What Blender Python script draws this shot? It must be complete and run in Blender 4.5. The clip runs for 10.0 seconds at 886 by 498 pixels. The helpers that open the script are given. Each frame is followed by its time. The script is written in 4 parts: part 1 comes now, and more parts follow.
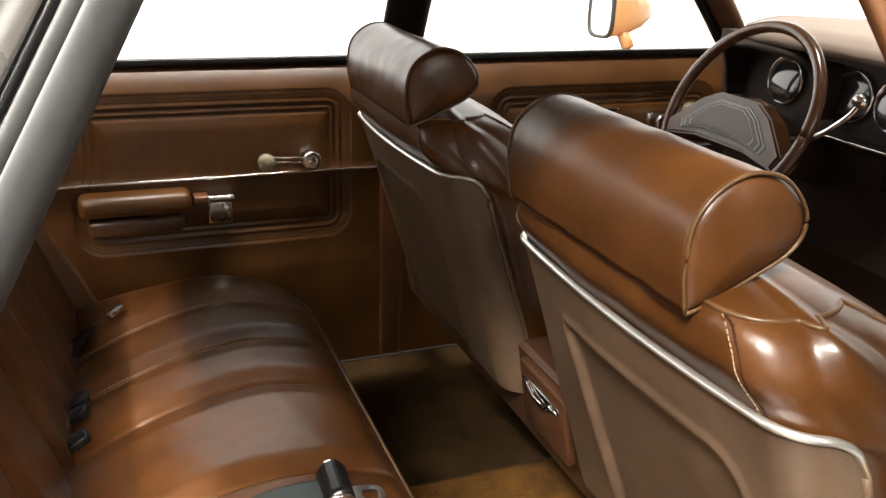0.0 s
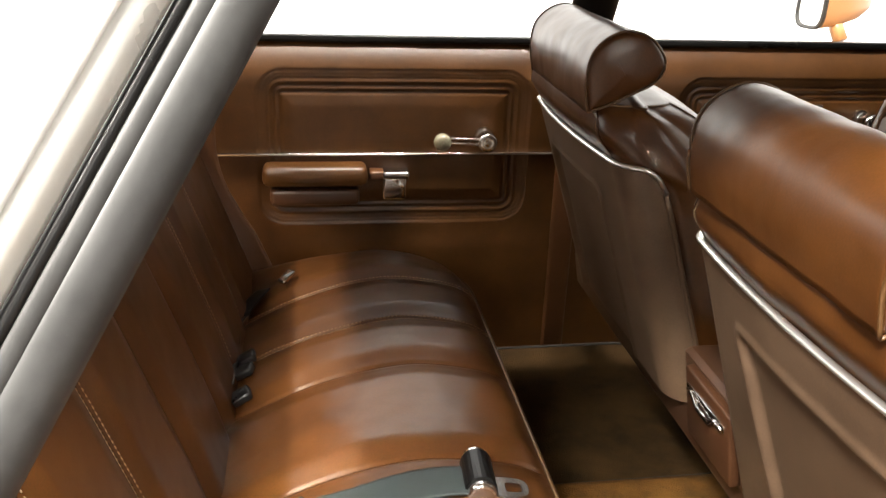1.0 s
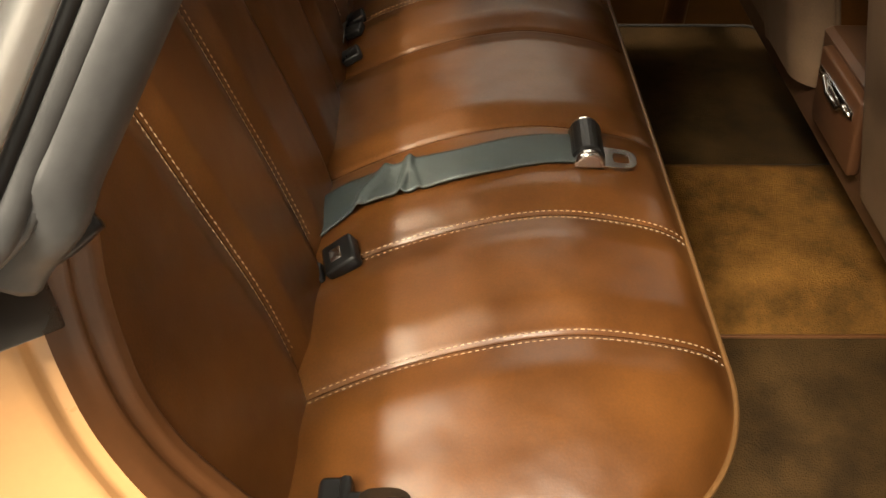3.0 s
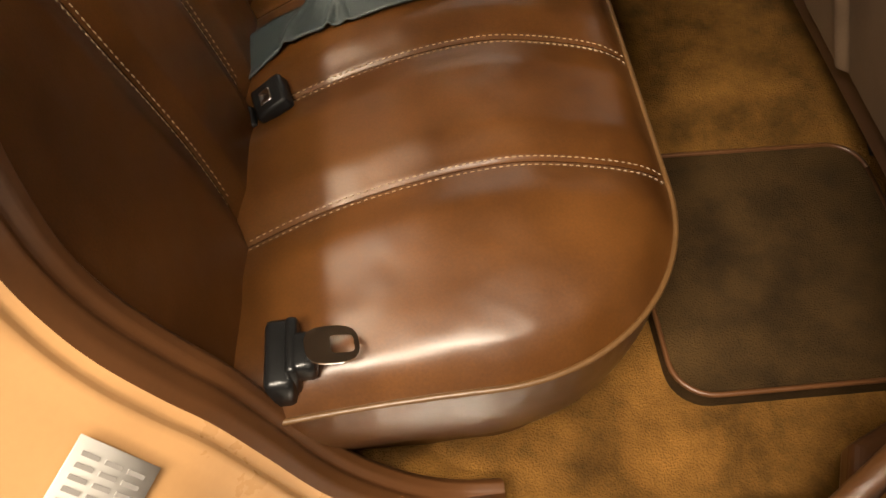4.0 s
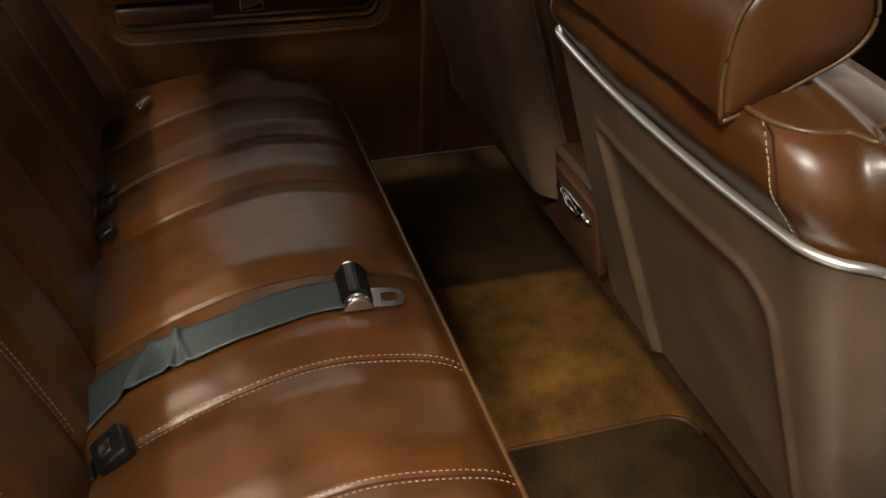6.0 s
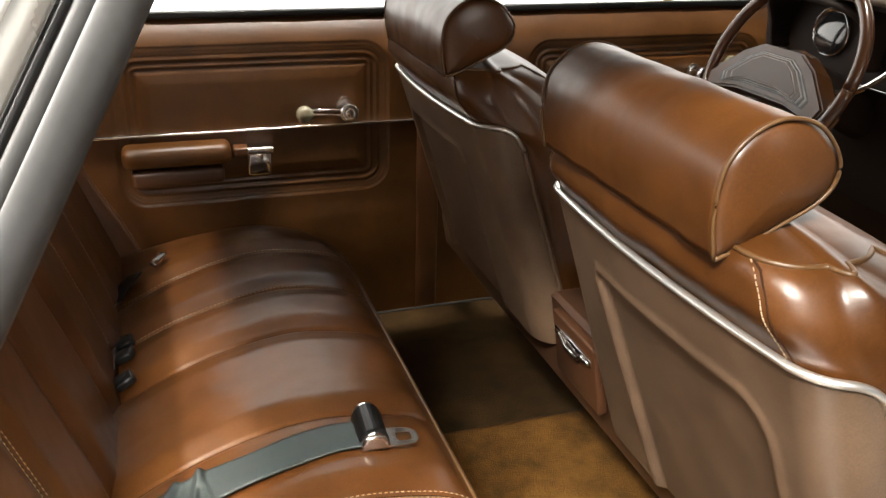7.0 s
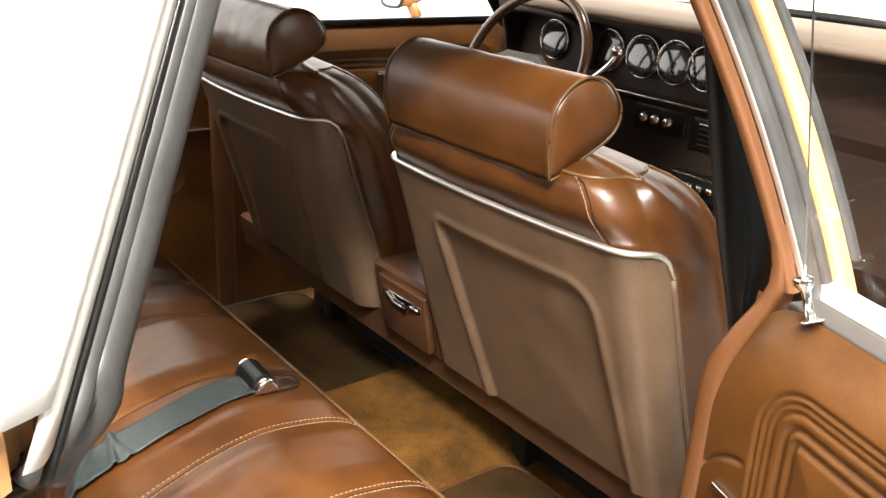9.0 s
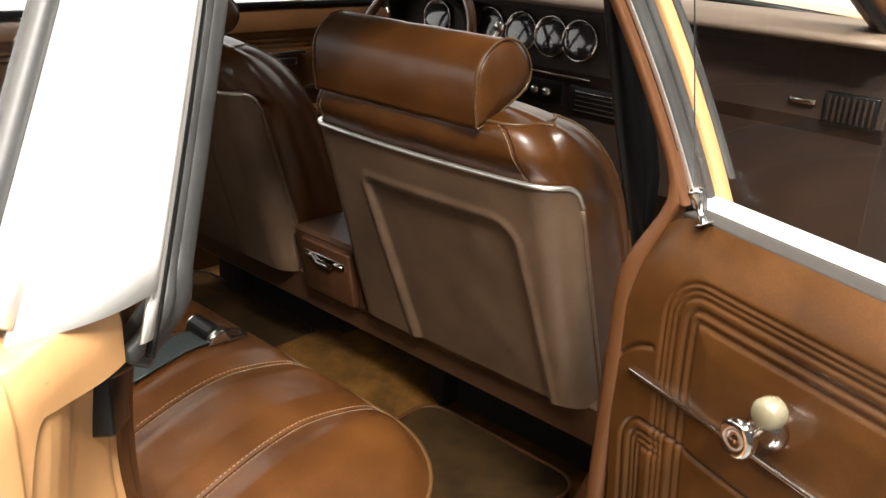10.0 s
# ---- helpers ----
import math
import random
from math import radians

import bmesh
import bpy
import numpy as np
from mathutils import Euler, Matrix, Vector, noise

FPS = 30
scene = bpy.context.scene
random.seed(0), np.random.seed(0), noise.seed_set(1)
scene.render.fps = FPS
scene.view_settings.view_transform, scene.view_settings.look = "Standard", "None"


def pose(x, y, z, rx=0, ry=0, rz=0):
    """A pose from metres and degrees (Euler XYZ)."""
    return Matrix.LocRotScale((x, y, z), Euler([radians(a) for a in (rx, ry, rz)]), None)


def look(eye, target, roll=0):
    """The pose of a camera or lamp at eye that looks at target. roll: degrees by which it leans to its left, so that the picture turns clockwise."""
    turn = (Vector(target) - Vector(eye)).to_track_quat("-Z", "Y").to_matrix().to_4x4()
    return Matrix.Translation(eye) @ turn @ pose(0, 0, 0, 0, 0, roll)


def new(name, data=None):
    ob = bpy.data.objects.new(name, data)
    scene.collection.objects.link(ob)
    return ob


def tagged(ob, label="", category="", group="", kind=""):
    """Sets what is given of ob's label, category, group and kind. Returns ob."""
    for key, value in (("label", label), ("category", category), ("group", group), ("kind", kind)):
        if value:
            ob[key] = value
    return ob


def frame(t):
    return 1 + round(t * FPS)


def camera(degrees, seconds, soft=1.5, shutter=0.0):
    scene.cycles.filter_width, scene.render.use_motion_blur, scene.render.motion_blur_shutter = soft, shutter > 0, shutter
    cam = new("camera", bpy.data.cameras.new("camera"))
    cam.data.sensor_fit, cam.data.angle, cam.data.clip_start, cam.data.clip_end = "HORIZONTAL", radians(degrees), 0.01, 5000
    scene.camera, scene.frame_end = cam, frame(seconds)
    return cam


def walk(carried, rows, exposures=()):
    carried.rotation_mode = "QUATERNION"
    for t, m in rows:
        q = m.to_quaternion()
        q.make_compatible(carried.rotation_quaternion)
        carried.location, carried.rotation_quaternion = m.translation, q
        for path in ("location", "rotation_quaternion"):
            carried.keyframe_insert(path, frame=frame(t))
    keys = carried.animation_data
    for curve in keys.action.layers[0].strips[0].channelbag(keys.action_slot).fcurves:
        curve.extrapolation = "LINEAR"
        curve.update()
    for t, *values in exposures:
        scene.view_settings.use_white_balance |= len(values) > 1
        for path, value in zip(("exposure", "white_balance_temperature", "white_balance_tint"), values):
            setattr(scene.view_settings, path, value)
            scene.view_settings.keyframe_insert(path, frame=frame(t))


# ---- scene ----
cam = camera(54.9, 10.0)
PATH = [
    (0, (-0.0019, 0.1070, 1.2041), (0.6915, 1.8414, 0.4879), 2.12),
    (0.5, (0.0217, 0.1269, 1.2032), (0.5085, 1.9270, 0.4820), 1.92),
    (1, (0.0193, 0.1329, 1.1914), (0.3165, 1.9597, 0.4340), 2.23),
    (1.5, (0.0126, 0.1378, 1.1894), (0.1339, 1.9353, 0.3204), 1.62),
    (2, (0.0119, 0.1398, 1.1815), (0.0615, 1.8446, 0.1377), 1.40),
    (2.5, (0.0123, 0.1417, 1.1695), (0.0631, 1.7303, -0.0441), 1.58),
    (3, (0.0148, 0.1385, 1.1608), (0.0587, 1.5904, -0.2134), 1.29),
    (4.3, (0.0460, 0.1430, 1.1440), (0.2150, 1.2790, -0.4930), -0.10),
    (4.5, (0.0500, 0.1410, 1.1430), (0.2810, 1.2700, -0.4910), 0.40),
    (5, (0.0580, 0.1420, 1.1560), (0.4530, 1.3540, -0.3850), 2.00),
    (5.5, (0.0600, 0.1420, 1.1670), (0.5090, 1.5540, -0.1760), 1.50),
    (6, (0.0540, 0.1440, 1.1810), (0.5590, 1.7120, 0.0480), 1.90),
    (7.5, (-0.0421, 0.0512, 1.2005), (0.6392, 1.7814, 0.4657), 2.18),
    (8, (-0.0889, 0.0209, 1.1967), (0.7475, 1.6949, 0.4897), 2.73),
    (8.5, (-0.1566, -0.0089, 1.1964), (0.8431, 1.5673, 0.4776), 3.13),
    (9, (-0.2443, -0.0288, 1.1891), (0.9267, 1.4232, 0.4663), 3.33),
    (9.5, (-0.3255, -0.0490, 1.1867), (0.9652, 1.2971, 0.4633), 3.13),
    (10, (-0.4057, -0.0732, 1.1773), (0.9944, 1.1566, 0.4513), 3.43),
]
walk(cam, [(t, look(eye, target, roll)) for t, eye, target, roll in PATH],
     exposures=[(0.0, 0.9, 6500, 10), (0.5, 1.05, 6500, 10), (1.5, 1.4, 6600, 10), (2.5, 0.85, 7100, 10), (3.0, 0.62, 7700, 10), (4.5, -0.4, 7800, 14),
                (5.0, -0.65, 7900, 14), (5.5, -0.6, 7700, 12), (6.0, -0.3, 6900, 10), (7.5, 1.35, 6500, 10), (9.0, 1.2, 6500, 10), (9.5, 0.88, 6500, 10), (10.0, 0.3, 6500, 10)])


# ---- world and light ----
world = bpy.data.worlds.new("showroom_light")
scene.world = world
world.use_nodes = True
world.node_tree.nodes["Background"].inputs[0].default_value = (1.0, 0.985, 0.96, 1)
world.node_tree.nodes["Background"].inputs[1].default_value = 0.10


def ceiling_lamp(eye, target, sx, sy, watts, colour=(1.0, 0.95, 0.86)):
    d = bpy.data.lights.new("ceiling_lamp", "AREA")
    d.shape, d.size, d.size_y, d.energy, d.color = "RECTANGLE", sx, sy, watts, colour
    ob = new("ceiling_lamp", d)
    ob.matrix_world = look(eye, target)
    return ob


# Overhead lamps out of view, placed from the bench shadow and the near-side light.
ceiling_lamp((-2.15, 0.95, 4.0), (0.0, 0.95, 0.6), 2.2, 0.12, 135, (1.0, 0.90, 0.74))
ceiling_lamp((-1.5, -1.7, 3.7), (0.3, 0.5, 0.8), 1.0, 0.32, 250)
ceiling_lamp((-0.35, -0.75, 4.1), (0.25, 0.45, 0.7), 1.4, 0.6, 250)
# Added low fill, not a ceiling fitting; brightens the far front door and seat.
ceiling_lamp((1.25, -2.6, 2.3), (0.8, 1.4, 0.8), 2.0, 0.9, 18)
# Added above the roof; brightens the top of the far doors.
ceiling_lamp((0.6, 1.36, 4.2), (0.6, 1.80, 0.9), 1.8, 0.12, 140)

# ---- materials ----


def material(name, colour, rough=0.5, metal=0.0, vary=0.25, scale=6.0, fine=180.0, bump=0.15, dist=0.0006,
             colour2=None, coat=0.0, spec=0.5, rough_vary=0.12, ripple=0.0):
    m = bpy.data.materials.new(name)
    m.use_nodes = True
    nt = m.node_tree
    b = nt.nodes["Principled BSDF"]
    tc = nt.nodes.new("ShaderNodeTexCoord")
    n1 = nt.nodes.new("ShaderNodeTexNoise")
    n1.inputs["Scale"].default_value, n1.inputs["Detail"].default_value = scale, 6
    n1.inputs["Roughness"].default_value = 0.62
    n2 = nt.nodes.new("ShaderNodeTexNoise")
    n2.inputs["Scale"].default_value, n2.inputs["Detail"].default_value = fine, 4
    nt.links.new(tc.outputs["Object"], n1.inputs["Vector"])
    nt.links.new(tc.outputs["Object"], n2.inputs["Vector"])
    ramp = nt.nodes.new("ShaderNodeValToRGB")
    c2 = colour2 or tuple(c * (1 + vary) for c in colour)
    c1 = tuple(c * (1 - vary) for c in colour)
    ramp.color_ramp.elements[0].position, ramp.color_ramp.elements[1].position = 0.3, 0.72
    ramp.color_ramp.elements[0].color, ramp.color_ramp.elements[1].color = (*c1, 1), (*c2, 1)
    nt.links.new(n1.outputs["Fac"], ramp.inputs["Fac"])
    mix = nt.nodes.new("ShaderNodeMixRGB")
    mix.blend_type, mix.inputs["Fac"].default_value = "OVERLAY", min(0.35, vary)
    nt.links.new(ramp.outputs["Color"], mix.inputs["Color1"])
    nt.links.new(n2.outputs["Fac"], mix.inputs["Color2"])
    nt.links.new(mix.outputs["Color"], b.inputs["Base Color"])
    mr = nt.nodes.new("ShaderNodeMapRange")
    mr.inputs["To Min"].default_value, mr.inputs["To Max"].default_value = max(0.02, rough - rough_vary), min(1, rough + rough_vary)
    nt.links.new(n1.outputs["Fac"], mr.inputs["Value"])
    nt.links.new(mr.outputs["Result"], b.inputs["Roughness"])
    b.inputs["Metallic"].default_value = metal
    b.inputs["Specular IOR Level"].default_value = spec
    b.inputs["Coat Weight"].default_value, b.inputs["Coat Roughness"].default_value = coat, 0.12
    if bump:
        bp = nt.nodes.new("ShaderNodeBump")
        bp.inputs["Strength"].default_value, bp.inputs["Distance"].default_value = bump, dist or 0.0005
        nt.links.new(n2.outputs["Fac"], bp.inputs["Height"])
        nt.links.new(bp.outputs["Normal"], b.inputs["Normal"])
        if ripple:
            n3 = nt.nodes.new("ShaderNodeTexNoise")
            n3.inputs["Scale"].default_value, n3.inputs["Detail"].default_value = 16, 1.5
            nt.links.new(tc.outputs["Object"], n3.inputs["Vector"])
            bp2 = nt.nodes.new("ShaderNodeBump")
            bp2.inputs["Strength"].default_value, bp2.inputs["Distance"].default_value = 1.0, ripple
            nt.links.new(n3.outputs["Fac"], bp2.inputs["Height"])
            nt.links.new(bp2.outputs["Normal"], bp.inputs["Normal"])
    return m


LEATHER = material("brown_leather", (0.058, 0.0190, 0.0038), 0.335, vary=0.36, scale=7, fine=420, bump=0.13, colour2=(0.090, 0.0318, 0.0062), spec=0.55, rough_vary=0.09, ripple=0.0034)
LEATHER_DARK = material("dark_brown_leather", (0.06, 0.024, 0.010), 0.4, vary=0.25, scale=7, fine=420, bump=0.12)
SEAM = material("dark_seam", (0.03, 0.012, 0.005), 0.9, vary=0.2, bump=0.0, spec=0.1)
PIPING = material("piping_vinyl", (0.080, 0.038, 0.012), 0.4, vary=0.15, bump=0.05)
THREAD = material("pale_thread", (0.30, 0.21, 0.13), 0.8, vary=0.1, bump=0.0)
SHELL = material("taupe_moulded_vinyl", (0.106, 0.066, 0.040), 0.45, vary=0.26, scale=12, fine=500, bump=0.25, ripple=0.0012)
CARPET = material("golden_brown_carpet", (0.112, 0.051, 0.0115), 0.95, vary=0.68, scale=11, fine=420, bump=0.9, dist=0.003, spec=0.1)
MAT = material("dark_carpet_mat", (0.033, 0.0175, 0.0058), 0.95, vary=0.62, scale=11, fine=420, bump=0.9, dist=0.003, spec=0.1)
CHROME = material("chrome", (0.82, 0.81, 0.79), 0.12, metal=1.0, vary=0.05, bump=0.0, rough_vary=0.05)
ALUMINIUM = material("brushed_aluminium", (0.8, 0.79, 0.76), 0.32, metal=0.9, vary=0.06, fine=300, bump=0.05)
RUBBER = material("grey_rubber", (0.034, 0.034, 0.034), 0.46, vary=0.25, scale=14, bump=0.05)
BLACK = material("black_plastic", (0.006, 0.006, 0.006), 0.30, vary=0.2, bump=0.05, spec=0.35)
PAINT = material("gold_orange_paint", (0.52, 0.285, 0.125), 0.3, vary=0.05, bump=0.0, coat=0.6)
VINYL = material("white_vinyl_roof", (0.72, 0.715, 0.70), 0.5, vary=0.04, fine=500, bump=0.25)
DOORVINYL = material("tan_brown_door_vinyl", (0.059, 0.0222, 0.0042), 0.36, vary=0.36, scale=9, fine=500, bump=0.15, ripple=0.0010, spec=0.42)
TRIM = material("brown_trim_plastic", (0.079, 0.0300, 0.0098), 0.38, vary=0.12, bump=0.06)
DASH = material("dark_brown_dash", (0.024, 0.0145, 0.0105), 0.6, vary=0.18, fine=600, bump=0.2, spec=0.3)
DASHTOP = material("brown_dash_pad", (0.15, 0.105, 0.075), 0.55, vary=0.12, fine=600, bump=0.2)
WEBBING = material("teal_grey_webbing", (0.020, 0.028, 0.028), 0.6, vary=0.2, scale=30, fine=900, bump=0.4, dist=0.001)
# Near-black matt colour; also paints the shade under the front seats.
DARK = material("dark_parts_and_shade", (0.012, 0.009, 0.007), 0.8, vary=0.2, bump=0.1)
HEADLINER = material("tan_headliner", (0.30, 0.22, 0.145), 0.8, vary=0.1, fine=600, bump=0.2)
FLOORMAT = material("showroom_concrete", (0.13, 0.127, 0.122), 0.4, vary=0.06, scale=2, bump=0.05)
PEARL = material("pearl_knob", (0.17, 0.15, 0.10), 0.25, vary=0.12, scale=40, bump=0.0, coat=0.5)
WHEELRIM = material("glossy_brown_rim", (0.085, 0.036, 0.016), 0.22, vary=0.15, bump=0.0, coat=0.3)
CONSOLE = material("dark_brown_console", (0.058, 0.026, 0.0125), 0.42, vary=0.15, bump=0.1)
# Pale, part-metallic colour that carries the white reflection of bright metal.
MOULDING = material("pale_sheen_trim", (0.62, 0.62, 0.60), 0.3, metal=0.35, vary=0.05, bump=0.0)
STICKER = material("pale_label", (0.46, 0.44, 0.41), 0.5, vary=0.04, bump=0.0)
INK = material("grey_print", (0.3, 0.28, 0.26), 0.6, vary=0.05, bump=0.0)


def glass_material(name, tint):
    m = bpy.data.materials.new(name)
    m.use_nodes = True
    b = m.node_tree.nodes["Principled BSDF"]
    b.inputs["Base Color"].default_value = (*tint, 1)
    b.inputs["Roughness"].default_value = 0.0
    b.inputs["IOR"].default_value = 1.45
    b.inputs["Transmission Weight"].default_value = 1.0
    return m


GLASS = glass_material("window_glass", (0.97, 0.98, 0.97))

# ---- mesh helpers ----


def add(name, me, mat, parent=None, label="", smooth=True):
    if mat:
        me.materials.append(mat)
    if smooth:
        me.shade_smooth()
    ob = new(name, me)
    if parent:
        ob.parent = parent
    if label:
        ob["label"] = label
    return ob


def part(name, bm, mat, parent=None, label="", smooth=True):
    me = bpy.data.meshes.new(name)
    bm.normal_update()
    bm.to_mesh(me)
    bm.free()
    return add(name, me, mat, parent, label, smooth)


def raw(name, verts, faces, mat, parent=None, label="", smooth=True, solid=0.0):
    me = bpy.data.meshes.new(name)
    me.from_pydata([tuple(map(float, v)) for v in verts], [], faces)
    me.update()
    ob = add(name, me, mat, parent, label, smooth)
    if solid:
        md = ob.modifiers.new("thickness", "SOLIDIFY")
        md.thickness, md.offset = solid, 0.0
    return ob


def grid(name, fn, nu, nv, mat, parent=None, label="", wrap_u=False, wrap_v=False, solid=0.0, smooth=True):
    """A sheet from fn(u, v), with u and v in 0..1."""
    verts = [fn(i / (nu - (0 if wrap_u else 1)), j / (nv - (0 if wrap_v else 1))) for i in range(nu) for j in range(nv)]
    faces = []
    for i in range(nu if wrap_u else nu - 1):
        for j in range(nv if wrap_v else nv - 1):
            a, b = i, (i + 1) % nu
            c, d = j, (j + 1) % nv
            faces.append((a * nv + c, b * nv + c, b * nv + d, a * nv + d))
    return raw(name, verts, faces, mat, parent, label, smooth, solid)


def smooth_path(pts, n):
    """n points along a Catmull-Rom curve through pts."""
    P = [Vector(p) for p in pts]
    P = [P[0] * 2 - P[1]] + P + [P[-1] * 2 - P[-2]]
    out = []
    m = len(P) - 3
    for k in range(n):
        s = k / (n - 1) * m
        i = min(int(s), m - 1)
        t = s - i
        a, b, c, d = P[i:i + 4]
        out.append(0.5 * ((2 * b) + (c - a) * t + (2 * a - 5 * b + 4 * c - d) * t * t + (3 * b - a - 3 * c + d) * t ** 3))
    return out


def tube(name, pts, r, mat, parent=None, label="", n=8, samples=0, flat=1.0, up=(0, 0, 1)):
    P = smooth_path(pts, samples) if samples else [Vector(p) for p in pts]
    verts, faces = [], []
    for i, p in enumerate(P):
        d = (P[min(i + 1, len(P) - 1)] - P[max(i - 1, 0)]).normalized()
        a = Vector(up).cross(d)
        if a.length < 1e-3:
            a = Vector((1, 0, 0)).cross(d)
        a.normalize()
        b = d.cross(a)
        for k in range(n):
            g = 2 * math.pi * k / n
            verts.append(p + a * r * math.cos(g) + b * r * flat * math.sin(g))
    for i in range(len(P) - 1):
        for k in range(n):
            faces.append((i * n + k, i * n + (k + 1) % n, (i + 1) * n + (k + 1) % n, (i + 1) * n + k))
    faces.append(tuple(range(n))[::-1])
    faces.append(tuple((len(P) - 1) * n + k for k in range(n)))
    return raw(name, verts, faces, mat, parent, label)


def rbox(name, xs, ys, zs, bevel, mat, parent=None, label="", seg=2, m=None):
    bm = bmesh.new()
    bmesh.ops.create_cube(bm, size=1)
    for v in bm.verts:
        v.co = Vector(((xs[0] + xs[1]) / 2 + v.co.x * (xs[1] - xs[0]), (ys[0] + ys[1]) / 2 + v.co.y * (ys[1] - ys[0]), (zs[0] + zs[1]) / 2 + v.co.z * (zs[1] - zs[0])))
    if bevel:
        bmesh.ops.bevel(bm, geom=bm.edges[:], offset=bevel, segments=seg, affect="EDGES", profile=0.5)
    if m:
        bm.transform(m)
    return part(name, bm, mat, parent, label, smooth=bool(bevel))


def prism(name, outline, axis, lo, hi, mat, parent=None, label="", bevel=0.0, seg=2, m=None):
    """A polygon (a, b) drawn across the axis and drawn out from lo to hi along it."""
    bm = bmesh.new()

    def place(a, b, c):
        return {"x": (c, a, b), "y": (a, c, b), "z": (a, b, c)}[axis]
    lower = [bm.verts.new(place(a, b, lo)) for a, b in outline]
    upper = [bm.verts.new(place(a, b, hi)) for a, b in outline]
    k = len(outline)
    f1, f2 = bm.faces.new(lower), bm.faces.new(upper[::-1])
    for i in range(k):
        bm.faces.new((lower[i], upper[i], upper[(i + 1) % k], lower[(i + 1) % k]))
    bmesh.ops.recalc_face_normals(bm, faces=bm.faces[:])
    if bevel:
        ed = [e for e in bm.edges if f1 in e.link_faces or f2 in e.link_faces]
        bmesh.ops.bevel(bm, geom=ed, offset=bevel, segments=seg, affect="EDGES", profile=0.5)
    if m:
        bm.transform(m)
    return part(name, bm, mat, parent, label, smooth=False)


def lathe(name, profile, m, mat, parent=None, label="", n=24):
    """A profile (radius, height) turned round z, then moved by m."""
    verts, faces = [], []
    for r, h in profile:
        for k in range(n):
            g = 2 * math.pi * k / n
            verts.append(m @ Vector((r * math.cos(g), r * math.sin(g), h)))
    for i in range(len(profile) - 1):
        for k in range(n):
            faces.append((i * n + k, i * n + (k + 1) % n, (i + 1) * n + (k + 1) % n, (i + 1) * n + k))
    faces.append(tuple(range(n))[::-1])
    faces.append(tuple((len(profile) - 1) * n + k for k in range(n)))
    return raw(name, verts, faces, mat, parent, label)


def axis_pose(p, d):
    """A pose at p whose z points along d."""
    return Matrix.Translation(p) @ Vector(d).to_track_quat("Z", "Y").to_matrix().to_4x4()


def thing(name, place, label, category, group=""):
    ob = new(name)
    ob.empty_display_size = 0.05
    ob.matrix_world = pose(*place)
    return tagged(ob, label, category, group)


def adopt(root, parts):
    """Keep parts, built in world metres, where they are under root."""
    inv = root.matrix_world.inverted()
    for p in parts:
        p.parent = root
        p.matrix_parent_inverse = inv


def ease(t):
    t = max(0.0, min(1.0, t))
    return t * t * (3 - 2 * t)


# ---- the car's plan ----
C = 1.04          # the car's middle line (y)
FLOOR = 0.27
BELT = 0.935
LEFT = 1.775      # inside face of the doors on the far side

# ---- showroom ----
ground = rbox("ground", (-30, 30), (-30, 30), (-0.2, 0.0), 0, FLOORMAT)
tagged(ground, "pale polished showroom floor", "floor", kind="structure")


# Emission stands in for the light on the walls; no lamp makes it.
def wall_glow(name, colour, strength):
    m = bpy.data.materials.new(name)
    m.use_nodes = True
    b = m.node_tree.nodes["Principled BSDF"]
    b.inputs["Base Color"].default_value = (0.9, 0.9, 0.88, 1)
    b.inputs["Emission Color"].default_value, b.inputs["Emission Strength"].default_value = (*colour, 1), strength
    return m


def cove(first, last):
    """A stretch of the curved, self-glowing backdrop, between two bearings round the car."""
    def f(u, v):
        g = radians(first + (last - first) * u)
        return 1.0 + 7.5 * math.cos(g), 1.0 + 6.5 * math.sin(g), -0.01 + 6 * v
    return f


tagged(grid("backdrop", cove(170, 32), 34, 4, wall_glow("white_wall_glow", (1.0, 0.985, 0.96), 0.85)), "white studio backdrop behind the car, glowing by itself", "wall", kind="structure")
tagged(grid("backdrop_front", cove(32, -8), 12, 4, wall_glow("beige_wall_glow", (1.0, 0.93, 0.82), 0.48)), "beige backdrop ahead of the car, glowing softly by itself", "wall", kind="structure")


# ---- car floor ----
def floor_z(x, y):
    hump = 0.055 * (ease((y - 0.86) / 0.12) * ease((1.262 - y) / 0.035))
    return FLOOR + hump + 0.02 * ease((0.36 - x) / 0.15)


floor = grid("floor", lambda u, v: (-0.3 + 2.0 * u, 0.36 + 1.44 * v, floor_z(-0.3 + 2.0 * u, 0.36 + 1.44 * v)), 80, 60, CARPET)
tagged(floor, "golden brown cut-pile carpet over the transmission tunnel", "carpet", kind="structure")


# ---- rear bench ----
SEAMS = (-0.412, -0.252, -0.095, 0.123, 0.262, 0.411)
BACK_SEAMS = (-0.378, -0.222, -0.072, 0.098, 0.248, 0.398)
bench = thing("rear_seat", (0.1, C, FLOOR), "brown leather rear bench with stitched seams and piped edge", "car seat")
HALF, XB, XF, RC = 0.604, -0.13, 0.292, 0.185


def bench_outline(v):
    """Front and end edge of the cushion in plan, v from the near back corner round to the far one."""
    run1, arc = (XF - RC) - XB, RC * math.pi / 2
    run2 = 2 * (HALF - RC)
    s = v * (2 * run1 + 2 * arc + run2)
    if s < run1:
        return XB + s, C - HALF
    s -= run1
    if s < arc:
        g = s / RC
        return XF - RC + RC * math.sin(g), C - HALF + RC - RC * math.cos(g)
    s -= arc
    if s < run2:
        return XF, C - HALF + RC + s
    s -= run2
    if s < arc:
        g = s / RC
        return XF - RC + RC * math.cos(g), C + HALF - RC + RC * math.sin(g)
    s -= arc
    return XF - RC - s, C + HALF


